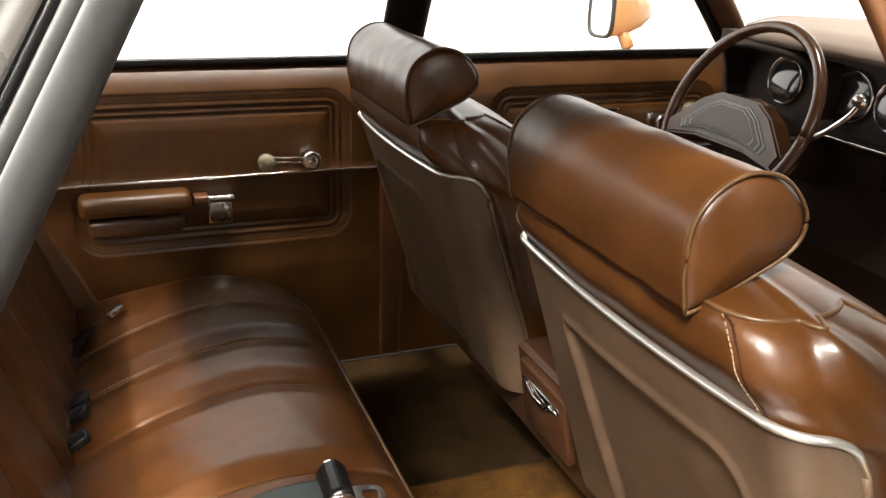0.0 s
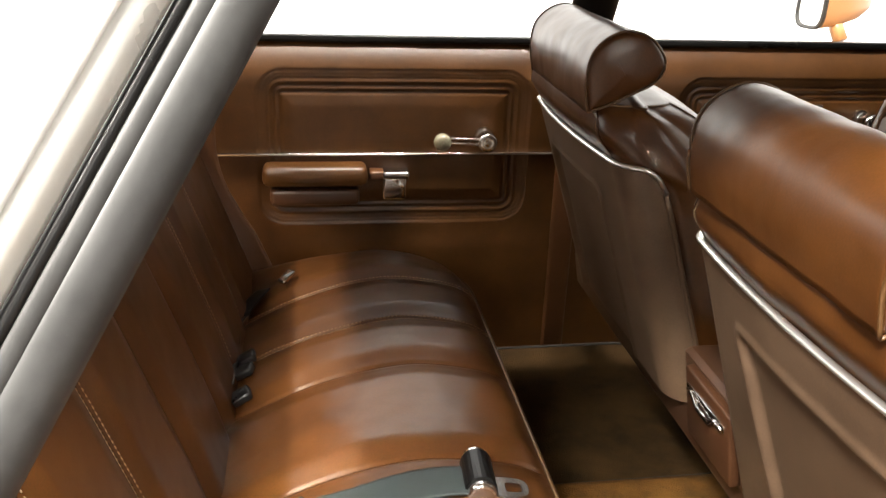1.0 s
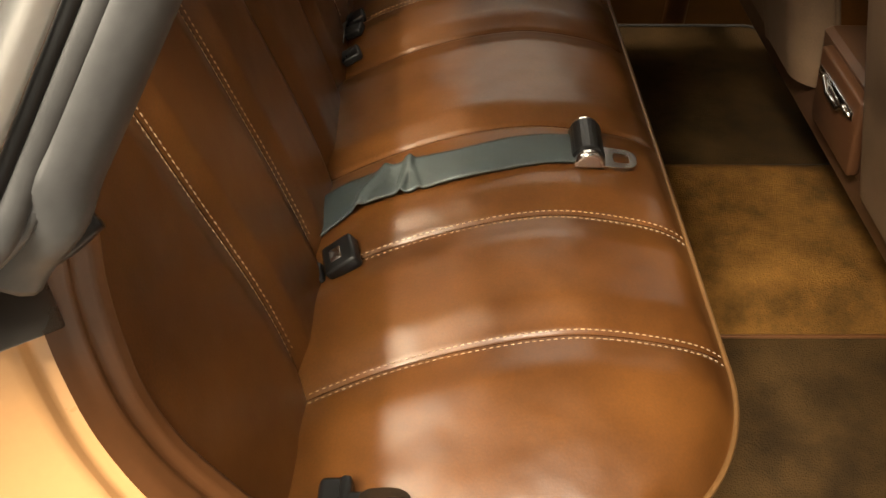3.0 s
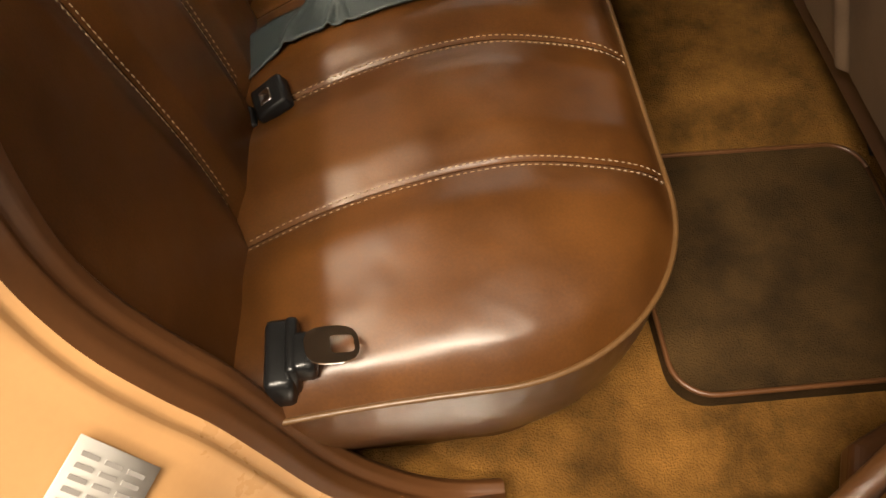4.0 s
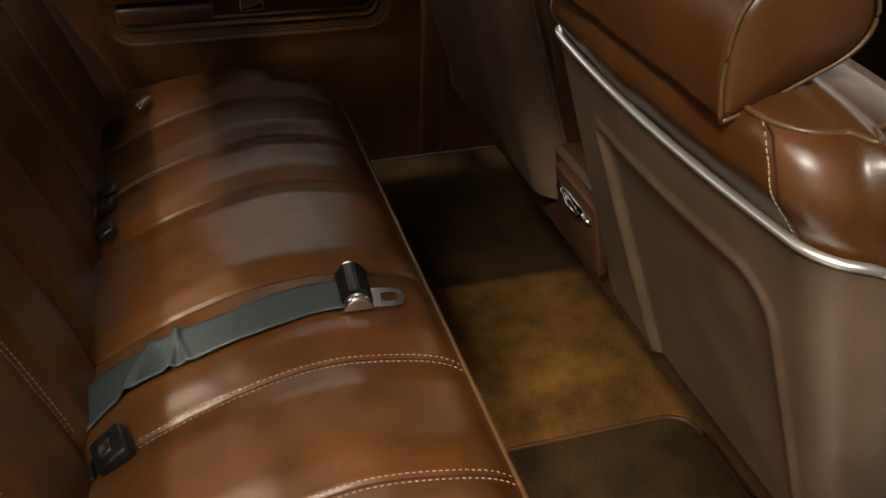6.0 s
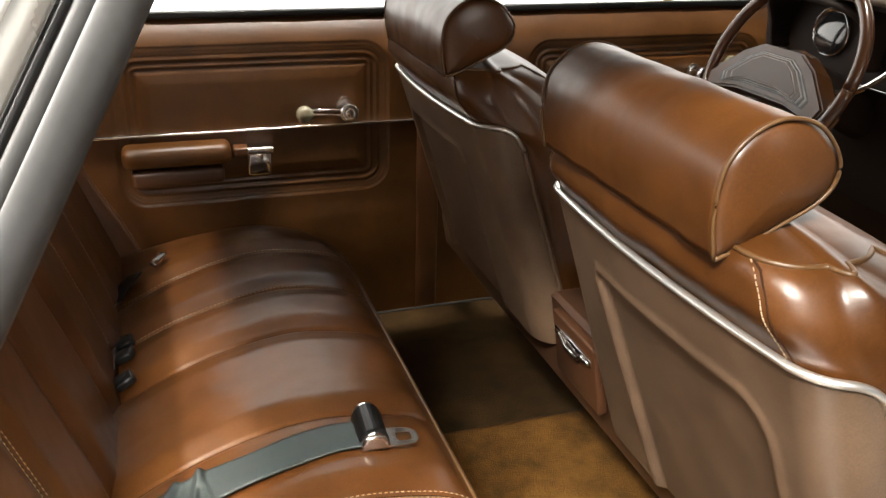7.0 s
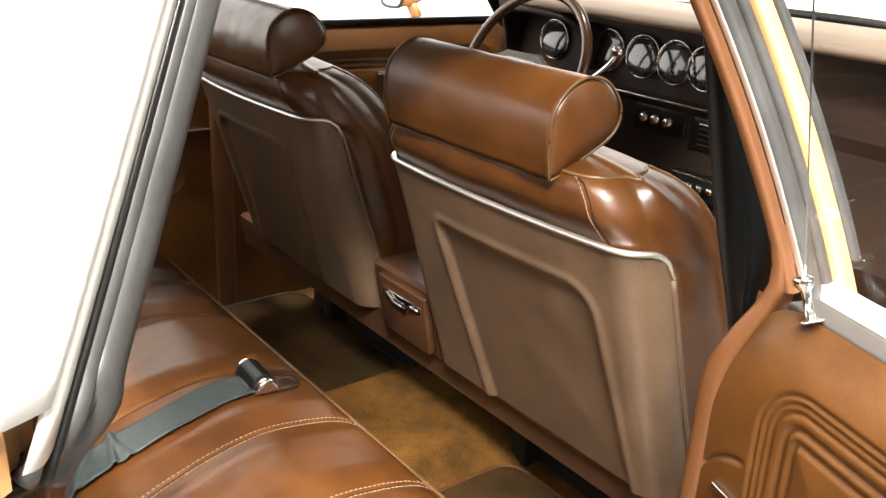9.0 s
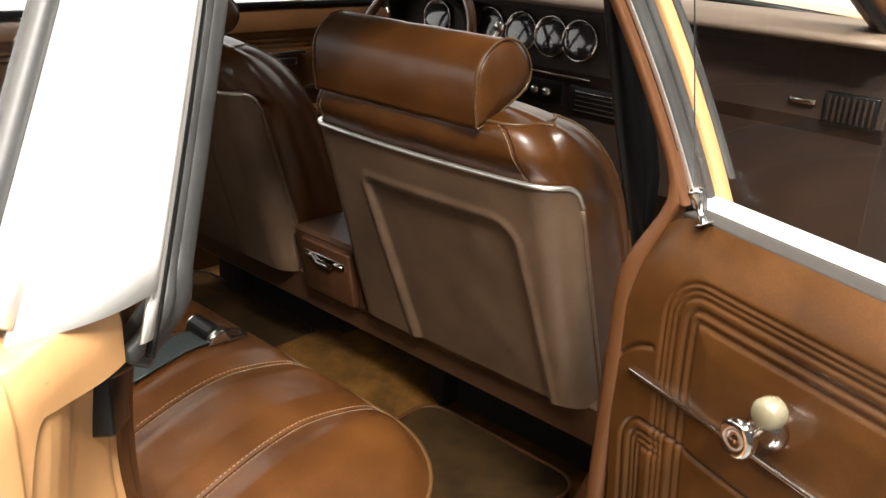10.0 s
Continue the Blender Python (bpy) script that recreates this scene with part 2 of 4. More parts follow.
def edge_distance(x, y):
    dx, dy = XF - x, HALF - abs(y - C)
    if dx < RC and dy < RC:
        return RC - math.hypot(RC - dx, RC - dy)
    return min(dx, dy)


def seam_y(o, x):
    s = max(0.0, 0.18 - x)
    return C + o - 0.32 * s * s


def sink(x):
    """How far the cushion falls away towards the backrest."""
    a = max(0.0, 0.17 - x)
    return 0.95 * a * a if a < 0.22 else 0.046 + 0.42 * (a - 0.22)


def rim_z(x):
    return 0.550 - 0.55 * sink(x)


def bench_z(x, y):
    d = max(0.0, edge_distance(x, y))
    z = rim_z(x) + 0.032 * (1 - math.exp(-d / 0.026)) + 0.014 * ease(d / 0.16) - 0.45 * sink(x) * ease(d / 0.12)
    near = min(abs(y - seam_y(o, x)) for o in SEAMS)
    z += 0.0075 * ease(near / 0.046) * ease(d / 0.03) - 0.0024 * math.exp(-(near / 0.0045) ** 2) * ease(d / 0.02)
    z += 0.0022 * noise.noise((x * 9, y * 7, 1.3)) * ease(d / 0.05)
    return z


def bench_top(u, v):
    y0 = C - HALF + 2 * HALF * v
    e = HALF - abs(y0 - C)
    xf = XF if e > RC else XF - RC + math.sqrt(max(0.0, RC * RC - (RC - e) ** 2))
    x = XB + (xf - XB) * u
    return x, y0, bench_z(x, y0)


def bench_side(u, v):
    x, y = bench_outline(v)
    bulge = 0.016 * math.sin(math.pi * min(1, u * 1.4)) + 0.004 * noise.noise((x * 14, y * 14, u * 2)) * u
    pucker = 0.0011 * math.sin(v * 520 + 9 * math.sin(v * 31)) * math.exp(-u / 0.10) * (0.4 + abs(noise.noise((v * 60, 3.1, 0.0))))
    dx, dy = x - 0.05, y - C
    n = math.hypot(dx, dy)
    inset = bulge - 0.075 * u + pucker
    return x + dx / n * inset * (1 if x > 0 else 0.4), y + (dy / n * inset if abs(dy) > 0.3 else 0), rim_z(x) - 0.002 - (rim_z(x) - 0.28) * u


def back_x(z):
    return -0.100 - (z - 0.535) * 0.36


def back_seam_y(o, z):
    return C + o - 0.030 * math.exp(-max(0.0, z - 0.53) / 0.06)


def back_depth(y, z):
    near = min(abs(y - back_seam_y(o, z)) for o in BACK_SEAMS)
    return back_x(z) + 0.008 * ease(near / 0.036) - 0.0022 * math.exp(-(near / 0.0045) ** 2) + 0.0022 * noise.noise((z * 8, y * 7, 4.3))


def bench_back(u, v):
    z = 0.47 + 0.50 * u
    y = C - 0.66 + 1.32 * v
    x = back_depth(y, z) - 0.05 * ease((u - 0.88) / 0.12) - 0.07 * ease((abs(y - C) - 0.57) / 0.08)
    return x, y, z


def stitches(name, path, length=0.0036, r=0.00032):
    """A row of thread stitches, as short flat dashes, along path(s) for s in metres."""
    verts, faces = [], []
    for p, d, nrm in path:
        a = d.normalized() * length / 2
        b = d.cross(nrm).normalized() * r
        k = len(verts)
        top = nrm.normalized() * 0.0009
        for q in (p - a - b, p + a - b, p + a + b, p - a + b):
            verts.append(q)
        for q in (p - a * 0.8 - b, p + a * 0.8 - b, p + a * 0.8 + b, p - a * 0.8 + b):
            verts.append(q + top)
        faces += [(k + 4, k + 5, k + 6, k + 7), (k, k + 1, k + 5, k + 4), (k + 1, k + 2, k + 6, k + 5), (k + 2, k + 3, k + 7, k + 6), (k + 3, k, k + 4, k + 7)]
    return raw(name, verts, faces, THREAD, smooth=False)


def cushion_row(o, side):
    out = []
    x = -0.10
    while x < XF - 0.004:
        f = lambda q: Vector((q, seam_y(o, q) + side, bench_z(q, seam_y(o, q) + side)))
        d = f(x + 0.002) - f(x)
        out.append((f(x), d, Vector((0, 1, 0)).cross(d) * -1 if Vector((0, 1, 0)).cross(d).z < 0 else Vector((0, 1, 0)).cross(d)))
        x += 0.0062
    return out


def back_row(o, side):
    out = []
    for k in range(58):
        z = 0.555 + k * 0.0062
        y = back_seam_y(o, z) + side
        out.append((Vector((back_depth(y, z), y, z)), Vector((-0.36, 0, 1)), Vector((1, 0, 0.36))))
    return out


b_parts = [grid("cushion", bench_top, 60, 700, LEATHER), grid("cushion_side", bench_side, 16, 420, LEATHER, label="brown leather side panel gathered under the piping"),
           tube("piping", [(x, y, rim_z(x) + 0.0012) for x, y in [bench_outline(k / 200) for k in range(201)]], 0.0029, PIPING),
           grid("backrest", bench_back, 40, 700, LEATHER)]
for o in SEAMS:
    b_parts.append(tube("seam", [(x, seam_y(o, x), bench_z(x, seam_y(o, x)) - 0.0003) for x in [-0.11 + 0.01 * k for k in range(40)] if x < XF - 0.002], 0.0009, SEAM, n=6))
for o in BACK_SEAMS:
    b_parts.append(tube("seam", [(back_depth(back_seam_y(o, z), z), back_seam_y(o, z), z) for z in [0.54 + 0.01 * k for k in range(38)]], 0.0008, SEAM, n=6))
for k in (0, 1, 4, 5):
    for sd in (-0.0050, 0.0050):
        b_parts.append(stitches("stitching", cushion_row(SEAMS[k], sd)))
        b_parts.append(stitches("stitching", back_row(BACK_SEAMS[k], sd)))
adopt(bench, b_parts)

# ---- front seats ----


def shell_x(z):
    return 0.409 + (0.885 - z) * 0.33


def shell_section(u, z):
    """The shell's plan at height z, u in 0..1 from one side edge round the back to the other: (x, offset)."""
    w = 0.2305 + 0.02 * (0.875 - z)
    wrap, r = 0.056, 0.045
    xb = shell_x(z)
    bow = 0.010 * max(0.0, min(1.0, (z - 0.50) / 0.30))
    arc = r * math.pi / 2
    tot = 2 * (wrap - r) + 2 * arc + 2 * (w - r)
    s = u * tot
    if s < wrap - r:
        return xb + wrap - s, w
    s -= wrap - r
    if s < arc:
        g = s / r
        return xb + r - r * math.sin(g), w - r + r * math.cos(g)
    s -= arc
    if s < 2 * (w - r):
        o = w - r - s
        return xb - bow * (1 - (o / (w - r)) ** 2), o
    s -= 2 * (w - r)
    if s < arc:
        g = s / r
        return xb + r - r * math.cos(g), -(w - r) - r * math.sin(g)
    s -= arc
    return xb + r + s, -w


def rounded(a, b, a0, a1, b0, b1, r):
    """Distance inside a rounded rectangle (positive inside)."""
    qa = abs(a - (a0 + a1) / 2) - (a1 - a0) / 2 + r
    qb = abs(b - (b0 + b1) / 2) - (b1 - b0) / 2 + r
    return r - (math.hypot(max(qa, 0), max(qb, 0)) + min(max(qa, qb), 0))


def front_seat(cy, inner):
    """cy: its middle line; inner: +1 where the car's middle lies towards +y."""
    root = thing("front_seat", (0.75, cy, FLOOR), "brown leather bucket seat with taupe vinyl back shell and chrome trim", "car seat", "front seats")
    top, low = 0.876, 0.520
    parts = []

    def drop(u):
        t = max(0.0, (abs(u - 0.5) - 0.440) / 0.060)
        return 0.034 * (1 - math.sqrt(max(0.0, 1 - t * t)))

    def shell(u, v):
        z = (top - drop(u)) + (low - top + drop(u)) * v
        x, o = shell_section(u, z)
        oo = o * inner
        lean = 0.10 * (0.80 - z)
        d = rounded(oo + lean, z, -0.155, 0.114, 0.40, 0.808, 0.030 if oo < 0 else 0.012)
        x += 0.008 * ease((d + 0.004) / 0.009) - 0.003 * math.exp(-((d + 0.008) / 0.006) ** 2)
        x += 0.0012 * noise.noise((o * 9, z * 7, cy))
        return x, cy + o, z
    parts.append(grid("back_shell", shell, 170, 110, SHELL))
    line = []
    for k in range(81):
        u = k / 80
        x, o = shell_section(u, top - drop(u))
        line.append((x, cy + o, top - drop(u) + 0.001))
    parts.append(tube("chrome_trim", line, 0.0044, ALUMINIUM, flat=0.8))
    for e in (0.0, 1.0):
        pts = [(*(lambda q: (q[0], cy + q[1]))(shell_section(e, z)), z) for z in (0.842, 0.80, 0.74, 0.66, 0.58, 0.525)]
        parts.append(tube("shell_edge", pts, 0.004, SHELL, samples=12))

    # padded back in front of the shell: plan sections from the base up to the top seam, then a domed top
    def back_line(z):
        return shell_x(min(z, 0.872)) + 0.026 - 0.022 * ease((z - 0.846) / 0.026) - 0.026 * ease((z - 0.868) / 0.05) + 0.004 * ease((z - 0.935) / 0.015)
    front_prof = smooth_path([(0.76, 0, 0.48), (0.735, 0, 0.56), (0.695, 0, 0.68), (0.645, 0, 0.80), (0.595, 0, 0.88), (0.545, 0, 0.93), (0.485, 0, 0.957)], 80)

    def front_line(z):
        for a, b in zip(front_prof, front_prof[1:]):
            if z <= b.z:
                return a.x + (b.x - a.x) * (z - a.z) / (b.z - a.z)
        return front_prof[-1].x
    RIM = 0.948

    def half_width(z):
        q = max(0.0, (z - 0.845) / (RIM - 0.845))
        return 0.180 + 0.045 * math.sqrt(max(0.0, 1 - q * q)) - 0.006 * ease((0.60 - z) / 0.1)

    # stations round a section: (side of x, side of y, turn within the corner) or a run between corners
    STATIONS = [("f", k / 10) for k in range(10)] + [("c1", k / 12) for k in range(12)] + [("s", k / 14) for k in range(14)] + [("c2", k / 12) for k in range(12)] + [("b", k / 20) for k in range(21)]

    def pad_point(station, sg, z, inset=0.0, up=0.0):
        xb, xf, w = back_line(z), front_line(z), half_width(z)
        rb, rf = 0.044, min(0.055, 0.45 * (xf - xb))
        kind, k = station
        if kind == "f":
            x, y = xf + 0.012 * (1 - k * k), k * (w - rf)
        elif kind == "c1":
            x, y = xf - rf + rf * math.cos(k * math.pi / 2), w - rf + rf * math.sin(k * math.pi / 2)
        elif kind == "s":
            x, y = xf - rf + (xb + rb - xf + rf) * k, w + 0.016 * math.sin(math.pi * k)
        elif kind == "c2":
            x, y = xb + rb - rb * math.sin(k * math.pi / 2), w - rb + rb * math.cos(k * math.pi / 2)
        else:
            x, y = xb - 0.008 * (1 - (1 - k) ** 2), (1 - k) * (w - rb)
        xm = (xb + xf) / 2
        x, y = xm + (x - xm) * (1 - inset), sg * y * (1 - inset)
        pf = 0.0016 * noise.noise((x * 22, (cy + y) * 18, z * 20))
        return Vector((x + pf, cy + y + pf, z + up))
    LOOP = [(q, 1) for q in STATIONS] + [(q, -1) for q in STATIONS[1:-1][::-1]]

    def pad(u, v):
        q, sg = LOOP[int(round(v * len(LOOP))) % len(LOOP)]
        if u < 0.8:
            return tuple(pad_point(q, sg, 0.50 + (RIM - 0.50) * u / 0.8))
        k = (u - 0.8) / 0.2
        return tuple(pad_point(q, sg, RIM, k, 0.016 * (1 - (1 - k) ** 2.4)))
    parts.append(grid("backrest", pad, 96, len(LOOP), LEATHER, wrap_v=True))
    for sg in (-1, 1):
        fine = smooth_path([pad_point(("c2", 0.88), sg, RIM - 0.002 - (RIM - 0.872) * k / 14) for k in range(15)], 40)
        parts.append(stitches("stitching", [(fine[k], fine[min(39, k + 1)] - fine[max(0, k - 1)], Vector((-0.8, sg * 0.6, 0.1))) for k in range(0, 40, 2)], r=0.0004))
        parts.append(tube("back_seam", [pad_point(("c2", 0.80), sg, RIM - (RIM - 0.870) * k / 14) + Vector((0.0006, 0, 0)) for k in range(15)], 0.0012, SEAM, n=6))
    corner = ("c1", 0.45)
    top_run = STATIONS[15:]
    rim_line = [pad_point(corner, -1, z) for z in [0.52 + 0.012 * k for k in range(36)]] + [pad_point(q, -1, RIM) for q in top_run]
    rim_line += [pad_point(q, 1, RIM) for q in top_run[::-1]] + [pad_point(corner, 1, z) for z in [0.94 - 0.012 * k for k in range(36)]]
    parts.append(tube("piping", rim_line, 0.0024, PIPING))

    # headrest
    hp = [(0.380, 0.938), (0.374, 0.975), (0.378, 1.012), (0.398, 1.035), (0.425, 1.044), (0.455, 1.036), (0.477, 1.012), (0.479, 0.992), (0.466, 0.976), (0.436, 0.961), (0.404, 0.946)]
    hps = smooth_path([(a, 0, b) for a, b in hp + hp[:1]], 61)[:-1]
    n = len(hps)
    hx, hz = 0.424, 0.99
    hy, hw = cy + 0.02 * inner, 0.160

    def head(u, v):
        p = hps[int(round(u * n)) % n]
        o = (v - 0.5) * 2
        a = abs(o)
        k, y = 1.0, o
        if a > 0.94:
            g = (a - 0.94) / 0.06
            k = max(0.0, 1 - g)
            y = math.copysign(0.94 + 0.05 * (1 - max(0.0, 1 - g) ** 2.2), o)
        puff = 0.0008 * noise.noise((p.x * 30, o * 4, p.z * 30 + cy))
        return hx + (p.x - hx) * k + puff, hy + hw * y, hz + (p.z - hz) * k + puff
    parts.append(grid("headrest", head, n, 81, LEATHER, wrap_u=True))
    for sg in (-1, 1):
        loop = [(hx + (p.x - hx) * 1.0, hy + sg * hw * 0.94, hz + (p.z - hz) * 1.0) for p in hps]
        parts.append(tube("headrest_piping", loop + loop[:1], 0.0018, PIPING))
    parts.append(rbox("headrest_post", (0.415, 0.435), (hy - 0.05, hy + 0.05), (0.93, 0.97), 0.004, LEATHER_DARK))
    # cushion and base
    parts.append(rbox("seat_cushion", (0.66, 1.10), (cy - 0.245, cy + 0.245), (0.47, 0.61), 0.05, LEATHER, seg=5))
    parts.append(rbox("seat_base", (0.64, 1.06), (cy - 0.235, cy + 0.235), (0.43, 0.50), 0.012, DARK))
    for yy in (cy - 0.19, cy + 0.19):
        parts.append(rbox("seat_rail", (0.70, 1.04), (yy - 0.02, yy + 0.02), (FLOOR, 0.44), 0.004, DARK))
    adopt(root, parts)
    return root


front_seat(0.705, 1)
front_seat(1.375, -1)

# ---- console between the seats ----
console = thing("centre_console", (0.75, C, FLOOR + 0.05), "brown centre console with a chrome-handled ashtray", "console")
back_face = [(0.556, 0.50), (0.548, 0.51), (0.524, 0.626), (0.532, 0.632), (1.05, 0.632), (1.05, 0.50)]
c_parts = [prism("console_body", back_face, "y", 0.945, 1.115, CONSOLE, bevel=0.005)]
tilt = pose(0.5325, 1.018, 0.566, 0, -10, 0)
ash = rbox("ashtray", (-0.010, 0.006), (-0.066, 0.066), (-0.052, 0.056), 0.004, LEATHER_DARK, m=tilt, label="recessed brown ashtray front")
handle = tube("handle", [tilt @ Vector(p) for p in ((-0.012, 0.05, 0.028), (-0.014, 0.03, 0.030), (-0.014, 0.018, 0.018), (-0.014, -0.018, 0.018), (-0.014, -0.03, 0.030), (-0.012, -0.05, 0.028))], 0.0035, CHROME, label="bright chrome ashtray handle")
plate = rbox("handle_plate", (-0.0125, -0.009), (-0.055, 0.055), (0.024, 0.036), 0.001, CHROME, m=tilt)
c_parts += [ash, handle, plate]
adopt(console, c_parts)


beam = prism("trim_seat_beam", [(0.560, 0.498), (0.556, 0.522), (0.564, 0.528), (0.66, 0.528), (0.66, 0.43), (0.60, 0.43), (0.568, 0.455)], "y", 0.405, 1.72, CONSOLE, bevel=0.003)
tagged(beam, "brown vinyl-covered crossbar under the front seats", "trim", kind="structure")
# Dark sheet put in for the shade under the front seats; no wall there.
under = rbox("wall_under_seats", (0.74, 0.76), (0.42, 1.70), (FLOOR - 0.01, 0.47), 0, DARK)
tagged(under, "dark sheet standing in for the shade under the front seats", "underside", kind="structure")


# ---- door trims ----
def relief(a, z, a0, a1, z0, z1):
    """Depth of the pressed lines in a door trim: three fine ones, then two bold rolls."""
    d = rounded(a, z, a0, a1, z0, z1, 0.05)
    t = 0.0
    for g, w, h in ((0.002, 0.0022, 0.0034), (0.009, 0.0022, 0.0036), (0.016, 0.0024, 0.0036), (0.030, 0.0034, 0.0048), (0.042, 0.0034, 0.0042)):
        t += h * math.exp(-((d - g) / w) ** 2)
    return t + 0.0045 * ease((d + 0.004) / 0.03) - 0.0035 * ease((d - 0.042) / 0.03)


def lower_relief(a, z):
    """Folds beside and below the chrome strip of the open door."""
    t = 0.004 * math.exp(-((z - 0.755 - 0.02 * a) / 0.003) ** 2) * ease((0.062 - a) / 0.012)
    d = rounded(a, z, 0.018, 0.30, 0.20, 0.664, 0.03)
    for g in (0.0, 0.014, 0.022, 0.030):
        t += 0.0038 * math.exp(-((d - g) / 0.0028) ** 2) * ease((0.09 - a) / 0.03 if g else 1.0)
    return t


def door_trim(place, length, a0, a1, z1, nx=260, nz=220, low=0.25, top=BELT, corner=0.0, deep=1.0, roll=0.045):
    """place(a, depth, z) -> a world point: a runs along the door, depth into it."""
    def f(u, v):
        a, z = length * u, low + (top - low) * v
        dep = deep * relief(a, z, a0, a1, 0.36 if corner else 0.575, z1) + (lower_relief(a, z) if corner else 0.0)
        dep += roll * max(0.0, (z - top + 0.085) / 0.085) ** 2
        dep -= 0.003 * ease((0.56 - z) / 0.05)
        dep += 0.0012 * noise.noise((a * 9, z * 9, length))
        if corner:
            a += 0.034 * ease((0.82 - z) / 0.45) * (1 - u)
        if corner and a < corner:
            k = 1 - math.sqrt(max(0.0, 1 - (1 - a / corner) ** 2))
            z = low + (z - low) * (1 - k * 0.085 / (top - low))
        return place(a, dep, z)
    return grid("door_trim", f, nx, nz, DOORVINYL)


def crank(place, a, z, da, dz, root_parts, size=1.0):
    """A window crank: hub at (a, z), knob at an offset along the door."""
    def P(aa, dep, zz):
        return Vector(place(aa, dep, zz))
    inw = (P(a, -1, z) - P(a, 0, z)).normalized()
    hub = lathe("crank_hub", [(0.021, 0.0), (0.021, 0.006), (0.017, 0.012), (0.012, 0.03), (0.018, 0.036), (0.020, 0.044), (0.016, 0.05), (0.010, 0.047), (0.003, 0.05)], axis_pose(P(a, 0, z), inw), CHROME)
    h, k = P(a, -0.04, z), P(a + da, -0.042, z + dz)
    dirn = (k - h).normalized()
    sidew = dirn.cross(inw).normalized()
    arms = [tube("crank_arm", [h + sidew * s * 0.006, (h + k) / 2 + sidew * s * 0.0045, k + sidew * s * 0.004], 0.003, CHROME) for s in (-1, 1)]
    knob = lathe("crank_knob", [(0.006, 0.0), (0.010, 0.004), (0.0165, 0.010), (0.0175, 0.018), (0.0165, 0.027), (0.011, 0.032), (0.002, 0.033)], axis_pose(P(a + da, -0.040, z + dz), inw) @ Matrix.Diagonal((size, size, size, 1)), PEARL, label="pearl plastic crank knob")
    root_parts += [hub, *arms, knob]


def slab(place, a0, a1, d0, d1, z0, z1, mat, name, bevel=0.004, label=""):
    """A bevelled block given in a door's own measures."""
    ob = rbox(name, (a0, a1), (d0, d1), (z0, z1), bevel, mat, label=label, seg=3)
    for v in ob.data.vertices:
        v.co = Vector(place(v.co.x, v.co.y, v.co.z))
    if (Vector(place(1, 0, 0)) - Vector(place(0, 0, 0))).cross(Vector(place(0, 1, 0)) - Vector(place(0, 0, 0))).z < 0:
        ob.data.flip_normals()
    return ob


def lock_knob(place, a, parts, z=0.915):
    base, tip = Vector(place(a, 0.022, z)), Vector(place(a - 0.020, 0.020, z + 0.036))
    parts.append(lathe("lock_knob", [(0.010, 0), (0.010, 0.002), (0.004, 0.003), (0.0036, 0.026), (0.008, 0.031), (0.0085, 0.036), (0.005, 0.039)], axis_pose(base, tip - base), CHROME))


def far_rear(a, d, z):
    return (-0.34 + a, LEFT + d, z)


def far_front(a, d, z):
    return (0.55 + a, LEFT + d, z)


r1 = thing("rear_door", (0.1, LEFT + 0.06, 0.35), "closed rear door with brown vinyl trim, armrest and window crank", "car door")
p1 = [door_trim(far_rear, 0.87, 0.255, 0.79, 0.884, deep=1.0),
      rbox("door_shell", (-0.34, 0.53), (LEFT + 0.045, LEFT + 0.15), (0.30, BELT - 0.004), 0.01, PAINT),
      rbox("belt_seal", (-0.34, 0.53), (LEFT + 0.03, LEFT + 0.05), (BELT - 0.004, BELT + 0.010), 0.003, BLACK),
      rbox("chrome_strip", (-0.30, 0.525), (LEFT - 0.006, LEFT + 0.012), (0.7165, 0.7215), 0.002, CHROME)]
crank(far_rear, 0.70, 0.752, -0.092, 0.006, p1)
arm = slab(far_rear, 0.262, 0.465, -0.05, 0.01, 0.664, 0.705, DOORVINYL, "armrest", 0.014, "padded brown armrest")
p1 += [arm, slab(far_rear, 0.275, 0.45, -0.03, 0.01, 0.62, 0.655, LEATHER_DARK, "armrest_base", 0.01),
       slab(far_rear, 0.47, 0.50, -0.03, 0.01, 0.672, 0.69, TRIM, "handle_neck", 0.004),
       slab(far_rear, 0.495, 0.548, -0.032, 0.006, 0.675, 0.690, CHROME, "door_handle", 0.004, "chrome door release"),
       slab(far_rear, 0.497, 0.545, -0.012, 0.006, 0.625, 0.674, CHROME, "handle_cup", 0.006)]
adopt(r1, p1)

r2 = thing("front_door", (1.0, LEFT + 0.06, 0.35), "closed front door with brown vinyl trim and chrome strip", "car door")
p2 = [door_trim(far_front, 0.86, 0.215, 0.80, 0.872, deep=1.0),
      rbox("door_shell", (0.55, 1.41), (LEFT + 0.045, LEFT + 0.15), (0.30, BELT - 0.004), 0.01, PAINT),
      rbox("belt_seal", (0.55, 1.38), (LEFT + 0.03, LEFT + 0.05), (BELT - 0.004, BELT + 0.010), 0.003, BLACK),
      rbox("chrome_strip", (0.56, 1.39), (LEFT - 0.006, LEFT + 0.012), (0.7165, 0.7235), 0.002, CHROME),
      slab(far_front, 0.20, 0.62, -0.06, 0.01, 0.625, 0.672, LEATHER, "armrest", 0.016, "padded brown armrest"),
      slab(far_front, 0.41, 0.53, -0.012, 0.006, 0.812, 0.822, CHROME, "door_handle", 0.002),
      slab(far_front, 0.44, 0.50, -0.010, 0.006, 0.785, 0.805, CHROME, "handle_plate", 0.003)]
crank(far_front, 0.63, 0.79, 0.06, 0.03, p2)
lock_knob(far_front, 0.105, p2)
adopt(r2, p2)

# near rear door, standing open
HX, HY, OX, OY = 0.388, 0.352, -0.33, -0.944


